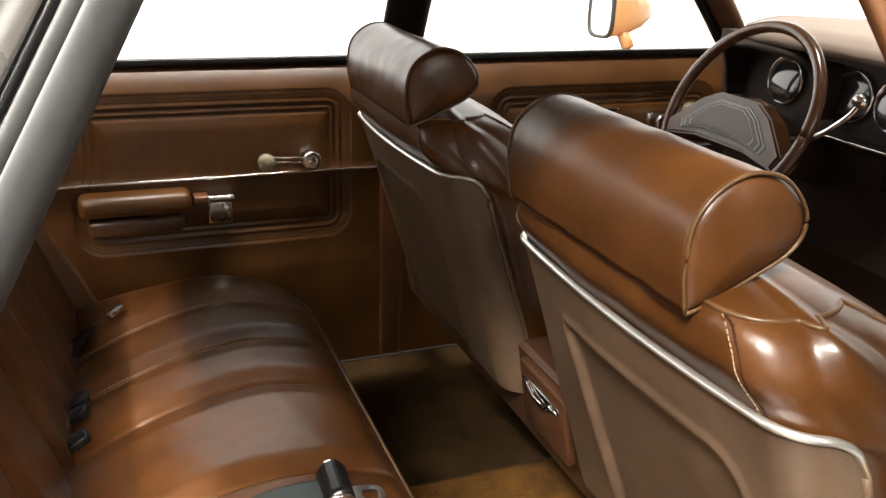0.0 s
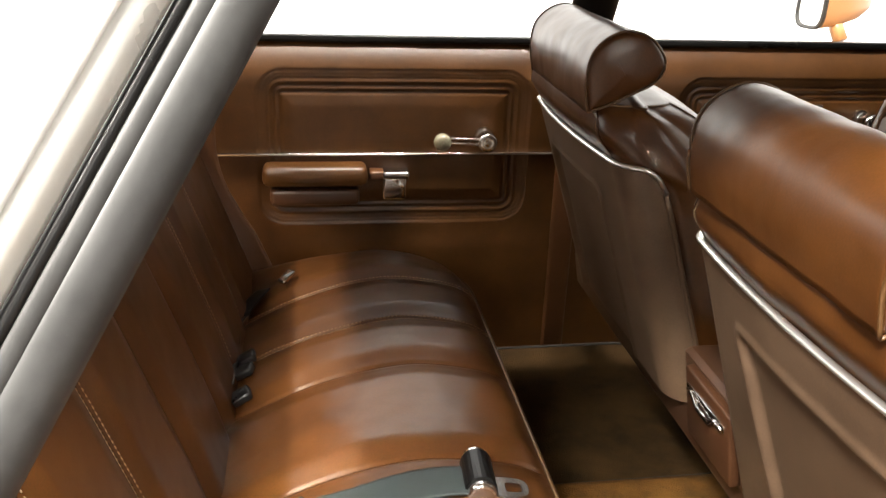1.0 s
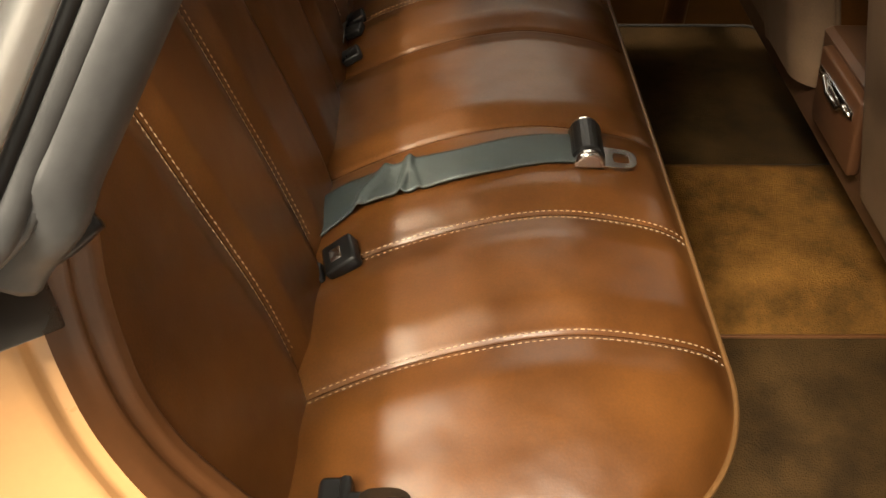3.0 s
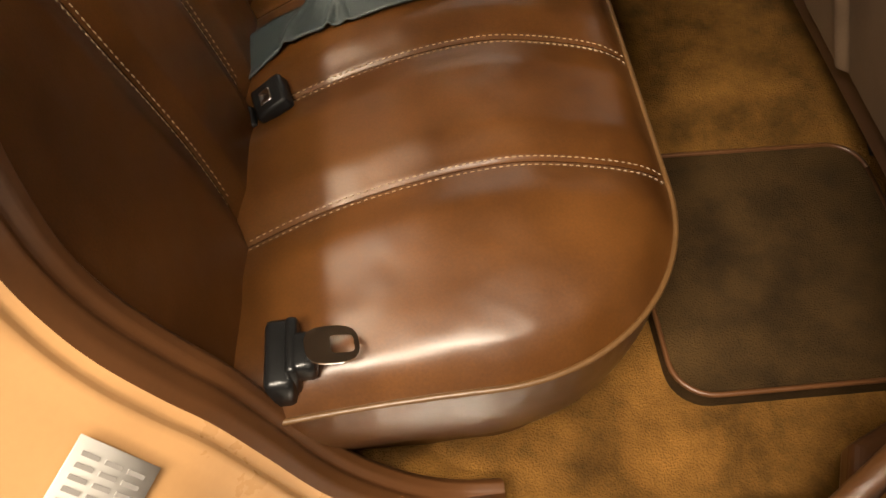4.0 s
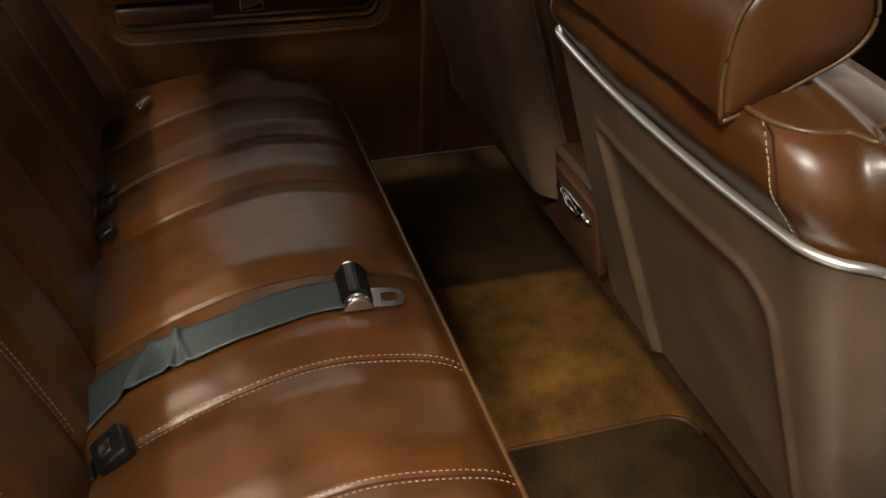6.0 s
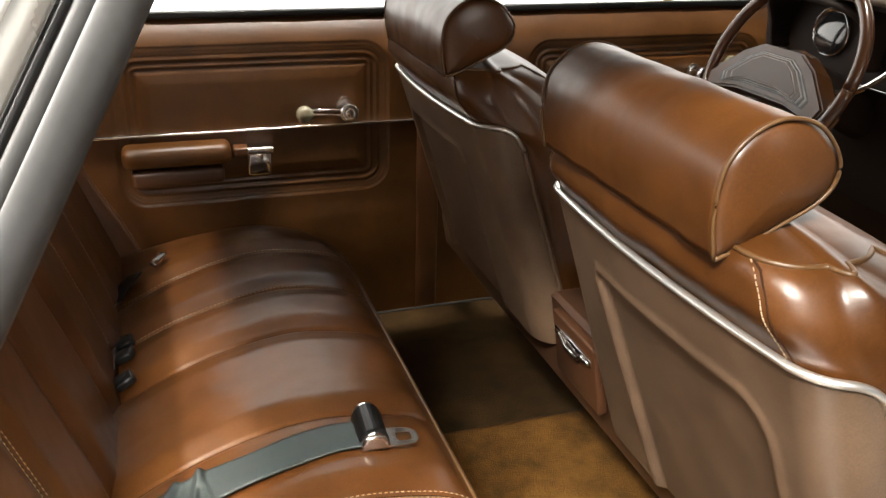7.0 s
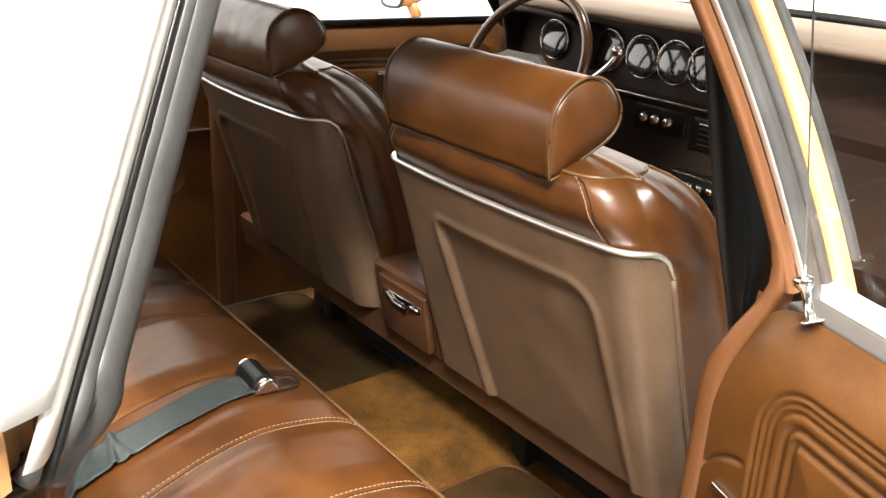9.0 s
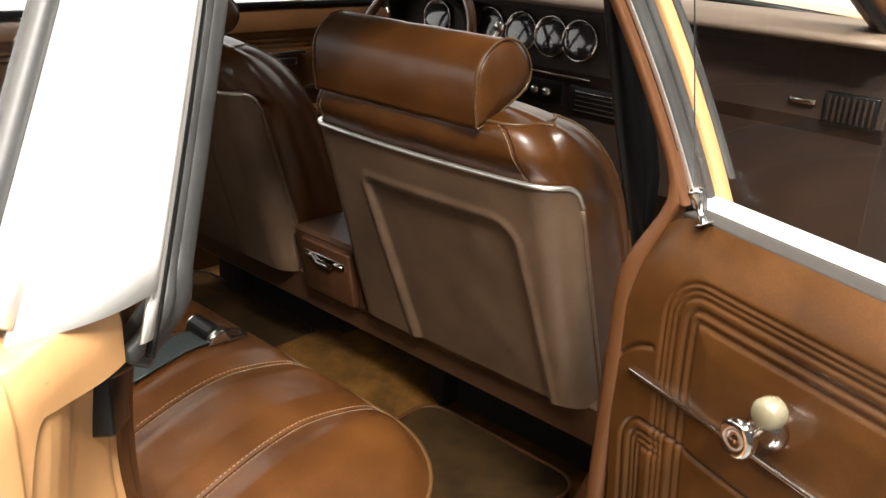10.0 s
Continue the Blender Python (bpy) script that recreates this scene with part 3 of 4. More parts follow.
def near_rear(a, d, z):
    return (HX + OX * a + 0.944 * d, HY + OY * a - 0.33 * d, z)


r3 = thing("rear_door", (HX - 0.13, HY - 0.38, 0.33), "open rear door with tan-brown vinyl trim, chrome strip and window crank", "car door")
p3 = [door_trim(near_rear, 0.80, 0.066, 0.75, 0.852, nx=420, nz=320, low=0.30, top=0.902, corner=0.07, roll=0.026, deep=0.75),
      slab(near_rear, 0.0, 0.80, 0.04, 0.14, 0.30, 0.84, PAINT, "door_shell", 0.01),
      slab(near_rear, 0.03, 0.79, -0.004, 0.014, 0.712, 0.718, CHROME, "chrome_strip", 0.002),
      slab(near_rear, 0.040, 0.80, 0.030, 0.066, 0.862, 0.902, DARK, "glass_seal", 0.003),
      # Pale colour instead of chrome, to hold its white reflection.
      slab(near_rear, 0.004, 0.80, 0.070, 0.104, 0.872, 0.910, MOULDING, "belt_moulding", 0.016, "chrome belt moulding with its bright reflection in pale colour"),
      slab(near_rear, 0.03, 0.80, 0.088, 0.14, 0.78, 0.86, PAINT, "door_skin", 0.01),
      slab(near_rear, 0.34, 0.56, -0.05, 0.01, 0.655, 0.70, LEATHER, "armrest", 0.014)]
pane = slab(lambda a, d, z: near_rear(a, d - 0.22 * (z - 0.9), z), 0.03, 0.78, 0.0555, 0.0595, 0.89, 1.29, GLASS, "window_pane", 0.0)
pane.visible_shadow = False
p3.append(pane)
crank(near_rear, 0.222, 0.753, 0.036, 0.050, p3, 0.85)
lock_knob(near_rear, 0.079, p3, 0.901)
adopt(r3, p3)

# ---- body frame on both sides ----


def mirrored(y):
    return 2 * C - y


K = smooth_path([(-0.138, 0, 0.935), (-0.141, 0, 0.89), (-0.147, 0, 0.847), (-0.149, 0, 0.80), (-0.147, 0, 0.752), (-0.135, 0, 0.70), (-0.110, 0, 0.645), (-0.084, 0, 0.597), (-0.058, 0, 0.532), (-0.028, 0, 0.455), (0.005, 0, 0.40), (0.045, 0, 0.355), (0.085, 0, 0.330), (0.13, 0, 0.322)], 90)


def opening(i, cut, lean=0.0):
    """A point beside K[i]; cut: (push, y) low down and (push, y) near the belt."""
    p = K[i]
    d = (K[min(89, i + 1)] - K[max(0, i - 1)]).normalized()
    w = ease((p.z - 0.66) / 0.16)
    off, y = (cut[0] * (1 - w) + cut[2] * w), (cut[1] * (1 - w) + cut[3] * w)
    return p.x - d.z * off, y, p.z + d.x * off


def strip_along(name, cuts, mat, flip=False):
    """A band along the rear door opening."""
    def f(u, v):
        i = min(89, int(round(u * 89)))
        s = v * (len(cuts) - 1)
        j = min(int(s), len(cuts) - 2)
        t = s - j
        x, y, z = opening(i, [a * (1 - t) + b * t for a, b in zip(cuts[j], cuts[j + 1])])
        return x, mirrored(y) if flip else y, z
    return grid(name, f, 90, (len(cuts) - 1) * 4 + 1, mat)


WELT = [(-0.05, 0.470, -0.05, 0.470), (-0.004, 0.452, -0.006, 0.453), (0.001, 0.446, 0.0, 0.446), (0.0, 0.438, -0.003, 0.440), (-0.005, 0.431, -0.012, 0.435), (-0.003, 0.426, -0.012, 0.431), (-0.005, 0.414, -0.020, 0.427), (-0.012, 0.406, -0.026, 0.420)]
JAMB = [(-0.012, 0.407, -0.026, 0.421), (-0.020, 0.400, -0.034, 0.418), (-0.017, 0.392, -0.036, 0.410), (-0.030, 0.378, -0.055, 0.395), (-0.045, 0.352, -0.080, 0.372), (-0.060, 0.332, -0.094, 0.348), (-0.074, 0.316, -0.106, 0.334), (-0.082, 0.311, -0.114, 0.328), (-0.10, 0.307, -0.130, 0.323)]
EDGE = JAMB[-1]

for flip in (False, True):
    tagged(strip_along("trim_rear_opening", WELT, TRIM, flip), "brown vinyl welt along the rear door opening", "door trim", kind="structure")
    tagged(strip_along("wall_door_jamb", JAMB, PAINT, flip), "gold-orange painted door jamb", "door jamb", kind="structure")


SHOULDER = [(-1.15, 0.296), (-0.60, 0.300), (-0.31, 0.306), (-0.275, 0.314), (-0.253, 0.326), (-0.232, 0.341), (-0.21, 0.356), (-0.187, 0.372)]


def side_y(x):
    """The outer skin in plan."""
    for (x0, y0), (x1, y1) in zip(SHOULDER, SHOULDER[1:]):
        if x <= x1:
            return y0 + (y1 - y0) * max(0.0, (x - x0) / (x1 - x0))
    return SHOULDER[-1][1]


def quarter(u, v, flip=False):
    x, y, z = opening(min(89, int(round(v * 89))), EDGE)
    x -= 0.9 * u
    y += (min(y, side_y(x)) - y) * ease(u * 14) - 0.015 * ease((0.9 - z) / 0.5)
    return x, mirrored(y) if flip else y, z


def front_edge(z):
    """Where the roof pillar's front edge stands at height z."""
    q = z - 1.0
    return -0.121 + 0.589 * q, 0.416 + 0.539 * q + 0.124 * q * q


for flip in (False, True):
    tagged(grid("wall_quarter_panel", lambda u, v, flip=flip: quarter(u, v, flip), 60, 90, PAINT), "gold-orange painted rear quarter panel", "car body", kind="structure")
    plan = smooth_path([(x, y, 0) for x, y in SHOULDER], 60)

    def shoulder(u, v, flip=flip):
        p = plan[min(59, int(round(u * 59)))]
        w = max(0.0, min(1.0, (p.x + 0.29) / 0.10))
        lo, hi = 0.930 - 0.018 * ease(w) - 0.20 * max(0.0, 1 - w / 0.34) ** 2, 0.957
        rise = min(1.0, v / 0.72)
        z = lo + (hi - lo) * rise
        roll = max(0.0, min(1.0, (z - 0.932) / 0.025))
        y = p.y + 0.010 * roll * roll + 0.045 * ease((v - 0.72) / 0.28)
        return p.x, mirrored(y) if flip else y, z
    tagged(grid("wall_quarter_shoulder", shoulder, 60, 22, PAINT), "gold-orange shoulder of the rear quarter panel", "car body", kind="structure")

    def cpil(u, v, flip=flip):
        z = 0.954 + 0.39 * v
        fx, fy = front_edge(z)
        fx, fy = fx - 0.020, fy - 0.020
        wide = 0.52 - 0.35 * v if flip else 0.094 - 0.075 * (z - 0.95)
        x = fx - wide * u
        y = fy - (0.03 if flip else 0.008) * math.sin(math.pi * u) - (-0.02 if flip else 0.016) * u
        return x, mirrored(y) if flip else y, z
    tagged(grid("wall_c_pillar", cpil, 16, 16, HEADLINER if flip else VINYL, solid=0.012), "white vinyl-covered rear roof pillar", "pillar", kind="structure")
    sy = (lambda y: mirrored(y)) if flip else (lambda y: y)

    def moulding(u, v):
        z = 0.928 + 0.414 * u
        fx, fy = front_edge(z)
        k = -0.004 - 0.020 * v
        return fx + k * 0.85, sy(fy + k * 0.8 - 0.005 * math.sin(math.pi * v)), z
    tagged(grid("trim_drip_moulding", moulding, 20, 9, MOULDING, solid=0.003), "bright metal moulding along the roof pillar", "moulding", kind="structure")


def pillar_run(k, low, extra=()):
    """A line along the near roof pillar, k metres inside its front edge."""
    pts = list(extra)
    for z in (low, 0.96, 1.02, 1.10, 1.20, 1.33):
        fx, fy = front_edge(z)
        pts.append((fx + 0.79 * k, fy + 0.62 * k, z))
    return pts


for k, r, fl, low, extra in ((0.032, 0.0088, 1.75, 0.935, [(-0.168, 0.404, 0.892), (-0.157, 0.404, 0.908)]), (0.0125, 0.0052, 1.3, 0.930, [(-0.180, 0.386, 0.905)]), (0.022, 0.0035, 1.2, 0.932, [(-0.175, 0.395, 0.900)])):
    tagged(tube("trim_weatherstrip", pillar_run(k, low, extra), r, RUBBER, n=12, samples=40, flat=fl), "grey rubber weatherstrip round the rear door opening", "weatherstrip", kind="structure")
tagged(tube("trim_pillar_gap", pillar_run(0.002, 0.91), 0.0034, BLACK, samples=30), "black seal line beside the roof pillar moulding", "seal", kind="structure")

# rubber block under the end of the weatherstrip
bt = Vector((-0.62, -0.78, 0))
bn = Vector((0.78, -0.62, 0))
b0 = Vector((-0.170, 0.424, 0.0))


def block(a, d, z):
    return tuple(b0 + bt * a + bn * d + Vector((0, 0, z)))


end_block = rbox("seal_end_block", (-0.004, 0.044), (-0.012, 0.007), (0.838, 0.903), 0.003, BLACK, seg=3)
for v in end_block.data.vertices:
    tilt_z = 0.010 * (v.co.x / 0.03) * (1 if v.co.z < 0.87 else -0.4)
    v.co = Vector(block(v.co.x, v.co.y, v.co.z + tilt_z))
end_block.data.flip_normals()
tagged(end_block, "black rubber end block of the weatherstrip", "rubber block", kind="structure")
tagged(tube("trim_seal_tail", [(-0.192, 0.392, 0.898), (-0.172, 0.404, 0.893), (-0.150, 0.416, 0.896), (-0.132, 0.428, 0.906)], 0.006, BLACK, samples=16), "black rubber tail of the weatherstrip", "seal", kind="structure")

# quarter window behind the near roof pillar
qf = [(front_edge(z)[0] - 0.122 + 0.075 * (z - 0.95), front_edge(z)[1] - 0.034, z) for z in (0.965, 1.05, 1.15, 1.25, 1.33)]
qw = thing("quarter_window", (-0.30, 0.37, 0.965), "rear quarter window with a bright metal frame", "window")
w_p = [tube("window_frame", [(x, y - 0.004, z) for x, y, z in qf], 0.010, MOULDING, samples=16),
       tube("inner_channel", [(x - 0.016, y + 0.004, z) for x, y, z in qf], 0.010, RUBBER, samples=16),
       tube("lower_frame", [(-0.262, 0.362, 0.966), (-0.40, 0.35, 0.972), (-0.80, 0.33, 0.98)], 0.005, ALUMINIUM, samples=14),
       grid("pane", lambda u, v: (qf[0][0] + (qf[-1][0] - qf[0][0]) * v - 0.008 - 0.5 * u, qf[0][1] + (qf[-1][1] - qf[0][1]) * v + 0.004, 0.968 + 0.362 * v), 2, 2, GLASS, solid=0.003, smooth=False)]
w_p[-1].visible_shadow = False
adopt(qw, w_p)

# near B pillar
def post_line(z):
    """The bright line on the near door pillar at height z: x and y."""
    q = z - 1.0
    return 0.4155 - 0.22 * q - 0.75 * q * q, 0.352 + 0.42 * q


def post(name, x0, x1, dy, z_low, z_high, depth, mat, label, sharp=0.45):
    """An upright band of the near door pillar from x0 to x1 beside the line."""
    def f(u, v):
        z = z_low + (z_high - z_low) * u
        lx, ly = post_line(z)
        g = v * 2 * math.pi
        c, s = math.cos(g), math.sin(g)
        return (lx + (x0 + x1) / 2 + (x1 - x0) / 2 * math.copysign(abs(c) ** sharp, c), ly + dy + depth / 2 * math.copysign(abs(s) ** sharp, s), z)
    return tagged(grid(name, f, 24, 28, mat, wrap_v=True), label, "pillar", kind="structure")


post("trim_b_pillar", -0.019, -0.001, 0.0, 0.905, 1.33, 0.012, TRIM, "brown inner trim of the door pillar", 0.7)
post("trim_pillar_line", -0.001, 0.002, -0.007, 0.90, 1.33, 0.006, ALUMINIUM, "bright metal edge on the door pillar")
post("trim_pillar_seal", 0.0015, 0.026, -0.004, 0.895, 1.33, 0.022, RUBBER, "grey rubber seal on the door pillar", 0.8)
post("trim_outer_seal", 0.023, 0.039, -0.008, 0.90, 1.33, 0.020, RUBBER, "grey rubber seal on the door pillar", 0.8)
post("wall_b_pillar", 0.035, 0.060, -0.014, 0.86, 1.33, 0.024, PAINT, "gold-orange painted door pillar")
post("trim_front_seal", 0.059, 0.076, -0.016, 0.925, 1.33, 0.024, RUBBER, "dark rubber edge beside the front window", 0.7)


def box_post(name, xs, y, z0, z1, depth, mat, label):
    return tagged(rbox(name, xs, (y - depth / 2, y + depth / 2), (z0, z1), 0.008, mat, seg=3), label, "pillar", kind="structure")


def foot_shape(u, v):
    z = 0.30 + 0.66 * u
    k = ease((z - 0.80) / 0.15)
    g = 2 * math.pi * v
    c, t = math.cos(g), math.sin(g)
    lx, ly = post_line(max(z, 0.90))
    x0, x1 = 0.384 + (lx - 0.019 - 0.384) * k, 0.49 + (lx + 0.004 - 0.49) * ease((z - 0.78) / 0.13)
    y = 0.352 + (ly - 0.352) * k
    return (x0 + x1) / 2 + (x1 - x0) / 2 * math.copysign(abs(c) ** 0.6, c), y + (0.017 - 0.011 * k) * math.copysign(abs(t) ** 0.6, t), z


foot = grid("trim_pillar_base", foot_shape, 40, 32, TRIM, wrap_v=True)
tagged(foot, "brown lower door pillar trim", "pillar", kind="structure")
farp = grid("wall_b_pillar_far", lambda u, v: (0.50 + 0.09 * (0.5 + 0.5 * math.cos(2 * math.pi * v)), mirrored(0.315 + 0.22 * u + 0.02 * math.sin(2 * math.pi * v)), 0.93 + 0.40 * u), 8, 20, BLACK, wrap_v=True)
tagged(farp, "black door pillar between the far windows", "pillar", kind="structure")

# seat belt webbing hanging inside the near pillar
strap = thing("shoulder_belt", (0.47, 0.43, 0.75), "black shoulder belt hanging beside the door pillar", "seat belt")
def web(u, v):
    z = 0.69 + 0.505 * u
    wide = 0.010 + 0.044 * ease((z - 0.80) / 0.11) - 0.012 * ease((z - 0.98) / 0.12)
    return 0.459 - 0.176 * (z - 0.9) + wide * v + 0.002 * math.sin(u * 9 + v * 4), 0.407 + 0.18 * (z - 0.9) - 0.010 * v + 0.004 * math.sin(v * 9 + u * 3), z
adopt(strap, [grid("webbing", web, 20, 6, BLACK, solid=0.003), tube("edge_cord", [web(k / 20, 0.06) for k in range(21)], 0.0012, RUBBER)])

box_post("trim_far_pillar_base", (0.515, 0.565), mirrored(0.305), 0.24, 0.935, 0.02, TRIM, "brown lower trim between the far doors")
# sill
sill = rbox("wall_sill", (-0.30, 1.35), (0.285, 0.40), (0.12, 0.322), 0.012, PAINT)
tagged(sill, "gold-orange painted door sill", "sill", kind="structure")
scuff = thing("scuff_plate", (0.2, 0.34, 0.323), "bright ribbed aluminium scuff plate on the door sill", "scuff plate")
s_parts = [rbox("plate", (-0.08, 0.462), (0.298, 0.384), (0.3225, 0.328), 0.002, ALUMINIUM)]
for k in range(9):
    y = 0.309 + k * 0.008
    s_parts.append(rbox("rib", (-0.07, 0.45), (y - 0.0022, y + 0.0022), (0.3275, 0.3305), 0.0008, ALUMINIUM, seg=1))
adopt(scuff, s_parts)
cap = grid("trim_sill_cap", lambda u, v: (0.015 + 0.115 * u, 0.395 + 0.04 * v, 0.322 + 0.018 * math.sin(math.pi * v) * math.sqrt(max(0, 1 - (2 * u - 1) ** 6))), 20, 12, TRIM)
tagged(cap, "rounded brown end cap on the sill", "trim", kind="structure")
cover = prism("trim_pillar_foot", [(0.45, 0.395), (0.47, 0.44), (0.55, 0.475), (0.64, 0.50), (0.70, 0.47), (0.66, 0.40), (0.55, 0.385)], "z", 0.325, 0.365, TRIM, bevel=0.012, seg=4)
tagged(cover, "rounded brown trim at the foot of the door pillar", "trim", kind="structure")

# label on the jamb
tag = thing("label", (-0.155, 0.332, 0.70), "pale paper data label on the painted jamb", "label")
ti = min(range(90), key=lambda k: abs(K[k].z - 0.657))
td = (K[ti + 1] - K[ti - 1]).normalized()
across = (Vector(opening(ti, JAMB[3])) - Vector(opening(ti, JAMB[5]))).normalized()
tq = Vector(opening(ti, JAMB[4]))
tface = across.cross(td)
tface = tface if tface.x > 0 else -tface
tm = Matrix.Translation(tq + tface * 0.003) @ Matrix((td, tface.cross(td), tface)).transposed().to_4x4() @ Matrix.Diagonal((0.62, 0.62, 1, 1))
t_parts = [rbox("paper", (-0.055, 0.055), (-0.04, 0.04), (0.0, 0.0015), 0.0004, STICKER, m=tm, seg=1)]
for row in range(5):
    for col in range(3):
        t_parts.append(rbox("print_bar", (-0.045 + col * 0.031, -0.022 + col * 0.031), (0.022 - row * 0.012, 0.027 - row * 0.012), (0.0012, 0.0022), 0, INK, m=tm))
adopt(tag, t_parts)

# ---- roof, shelf and windscreen frame ----
roof = grid("ceiling", lambda u, v: (-0.41 + 1.48 * u, 0.51 + 1.06 * v, 1.325 + 0.02 * math.sin(math.pi * v)), 10, 14, HEADLINER, solid=0.03)
tagged(roof, "tan fabric headliner under the white roof", "headliner", kind="structure")
skin = grid("wall_roof_skin", lambda u, v: (-0.42 + 1.51 * u, 0.50 + 1.08 * v, 1.352 + 0.035 * math.sin(math.pi * v) * math.sin(math.pi * (0.1 + 0.8 * u))), 14, 16, VINYL, solid=0.012)
tagged(skin, "white vinyl-covered roof skin", "car roof", kind="structure")
shelf = rbox("package_shelf", (-0.95, -0.29), (C - 0.64, C + 0.64), (0.92, 0.955), 0.006, DASH)
tagged(shelf, "dark brown rear parcel shelf", "shelf", kind="structure")
for flip in (False, True):
    ap = [(1.40, 0.335, 0.93), (1.30, 0.375, 1.02), (1.18, 0.44, 1.13), (1.05, 0.55, 1.32)]
    ap = [(x, mirrored(y) if flip else y, z) for x, y, z in ap]
    tagged(tube("trim_a_pillar", ap, 0.035, TRIM, samples=16, flat=0.6, n=12), "brown windscreen pillar trim", "pillar", kind="structure")
    sg = [(x - 0.045, y + (0.006 if flip else -0.006), z) for x, y, z in ap]
    tagged(tube("trim_screen_seal", sg, 0.010, BLACK, samples=16), "black window seal on the windscreen pillar", "seal", kind="structure")

# ---- dashboard ----
dash = thing("dashboard", (1.4, C, 0.6), "dark brown dashboard with round chrome-ringed gauges", "dashboard")
FACE = 1.265
d_parts = [prism("dash_body", [(FACE + 0.03, 0.62), (FACE + 0.015, 0.83), (FACE, 0.86), (FACE + 0.01, 0.985), (FACE - 0.03, 0.99), (FACE - 0.03, 1.012), (FACE + 0.3, 1.012), (FACE + 0.36, 0.45), (FACE + 0.15, 0.45)], "y", 0.35, 1.64, DASH, bevel=0.004),
           grid("dash_pad", lambda u, v: (FACE - 0.085 + 0.14 * ease((v - 0.86) / 0.14) + 0.45 * u, 0.345 + 1.32 * v, 1.013 + 0.022 * math.sin(math.pi * min(1, u * 4) / 2) - 0.02 * u), 16, 20, DASHTOP, label="padded brown dash top", solid=0.012),
           rbox("lower_lip", (FACE - 0.004, FACE + 0.02), (0.98, 1.70), (0.845, 0.851), 0.002, CHROME)]


def gauge(y, z, r):
    m = axis_pose((FACE + 0.004, y, z), (-1, 0, 0.04))
    ring = lathe("gauge_ring", [(r, -0.01), (r + 0.002, 0.004), (r + 0.0005, 0.009), (r - 0.002, 0.009), (r - 0.003, 0.0)], m, CHROME, n=40)
    dial = lathe("gauge_dial", [(r - 0.002, -0.012), (r - 0.0022, 0.0030), (r * 0.8, 0.0048), (r * 0.6, 0.0062), (r * 0.4, 0.0072), (r * 0.2, 0.0078), (0.0008, 0.008)], axis_pose((FACE + 0.001, y, z), (-1, 0, 0.23)), DIAL, n=40, label="glossy black gauge glass")
    return [ring, dial]


def binnacle(u, v):
    """The hood round the driver's gauges, open towards the wheel."""
    g = radians(-30 + 240 * v)
    w, h = 0.135, 0.070
    c, s_ = math.cos(g), math.sin(g)
    return (FACE + 0.01 - 0.10 * u * (0.55 + 0.45 * max(0.0, s_)), 1.455 + w * math.copysign(abs(c) ** 0.6, c), 0.930 + h * math.copysign(abs(s_) ** 0.6, s_))


d_parts.append(grid("binnacle", binnacle, 8, 40, DASH, label="dark hood round the driver's gauges", solid=0.012))
DIAL = material("gauge_glass", (0.03, 0.03, 0.032), 0.06, vary=0.1, bump=0.0, coat=1.0, rough_vary=0.03)
for gy in (1.46, 1.287, 1.187, 1.10, 1.02):
    d_parts += gauge(gy, 0.932, 0.046)
for ky in (1.165, 1.135, 1.10):
    d_parts.append(lathe("control_knob", [(0.012, 0), (0.012, 0.012), (0.009, 0.02), (0.002, 0.021)], axis_pose((FACE + 0.016, ky, 0.803), (-1, 0, 0)), CHROME))
d_parts.append(rbox("control_panel", (FACE + 0.012, FACE + 0.03), (1.06, 1.20), (0.775, 0.83), 0.004, BLACK))
d_parts.append(rbox("radio", (FACE + 0.008, FACE + 0.04), (0.88, 1.04), (0.765, 0.83), 0.004, BLACK))
for k in range(5):
    d_parts.append(rbox("radio_bar", (FACE + 0.004, FACE + 0.010), (0.90, 1.02), (0.772 + k * 0.011, 0.775 + k * 0.011), 0.001, CHROME if k == 4 else DASH))
d_parts.append(rbox("ash_panel", (FACE + 0.0, FACE + 0.06), (0.95, 1.07), (0.655, 0.71), 0.005, BLACK))
for k in range(4):
    d_parts.append(lathe("switch", [(0.008, 0), (0.008, 0.01), (0.002, 0.011)], axis_pose((FACE + 0.0, 0.965 + 0.025 * k, 0.685), (-1, 0, 0)), CHROME))
d_parts.append(rbox("trim_line", (FACE - 0.002, FACE + 0.004), (0.955, 1.065), (0.703, 0.708), 0.001, CHROME))
d_parts.append(rbox("glovebox_handle", (FACE - 0.012, FACE + 0.01), (0.475, 0.525), (0.885, 0.896), 0.003, CHROME))
d_parts.append(rbox("vent_frame", (FACE - 0.006, FACE + 0.012), (0.365, 0.462), (0.856, 0.915), 0.003, BLACK))
for k in range(8):
    d_parts.append(rbox("vent_slat", (FACE - 0.011, FACE - 0.002), (0.372 + k * 0.011, 0.377 + k * 0.011), (0.862, 0.909), 0.001, DASH))
adopt(dash, d_parts)

hood = grid("wall_bonnet", lambda u, v: (1.74 + 1.2 * u, 0.24 + 1.60 * v, 0.985 + 0.03 * math.sin(math.pi * v) - 0.10 * u * u), 14, 20, PAINT, solid=0.01)
tagged(hood, "gold-orange painted bonnet ahead of the windscreen", "bonnet", kind="structure")
cowl = tube("trim_cowl_seal", [(1.72, 0.30, 0.985), (1.735, C, 1.02), (1.72, 1.78, 0.985)], 0.012, BLACK, samples=24)
tagged(cowl, "black seal at the foot of the windscreen", "seal", kind="structure")

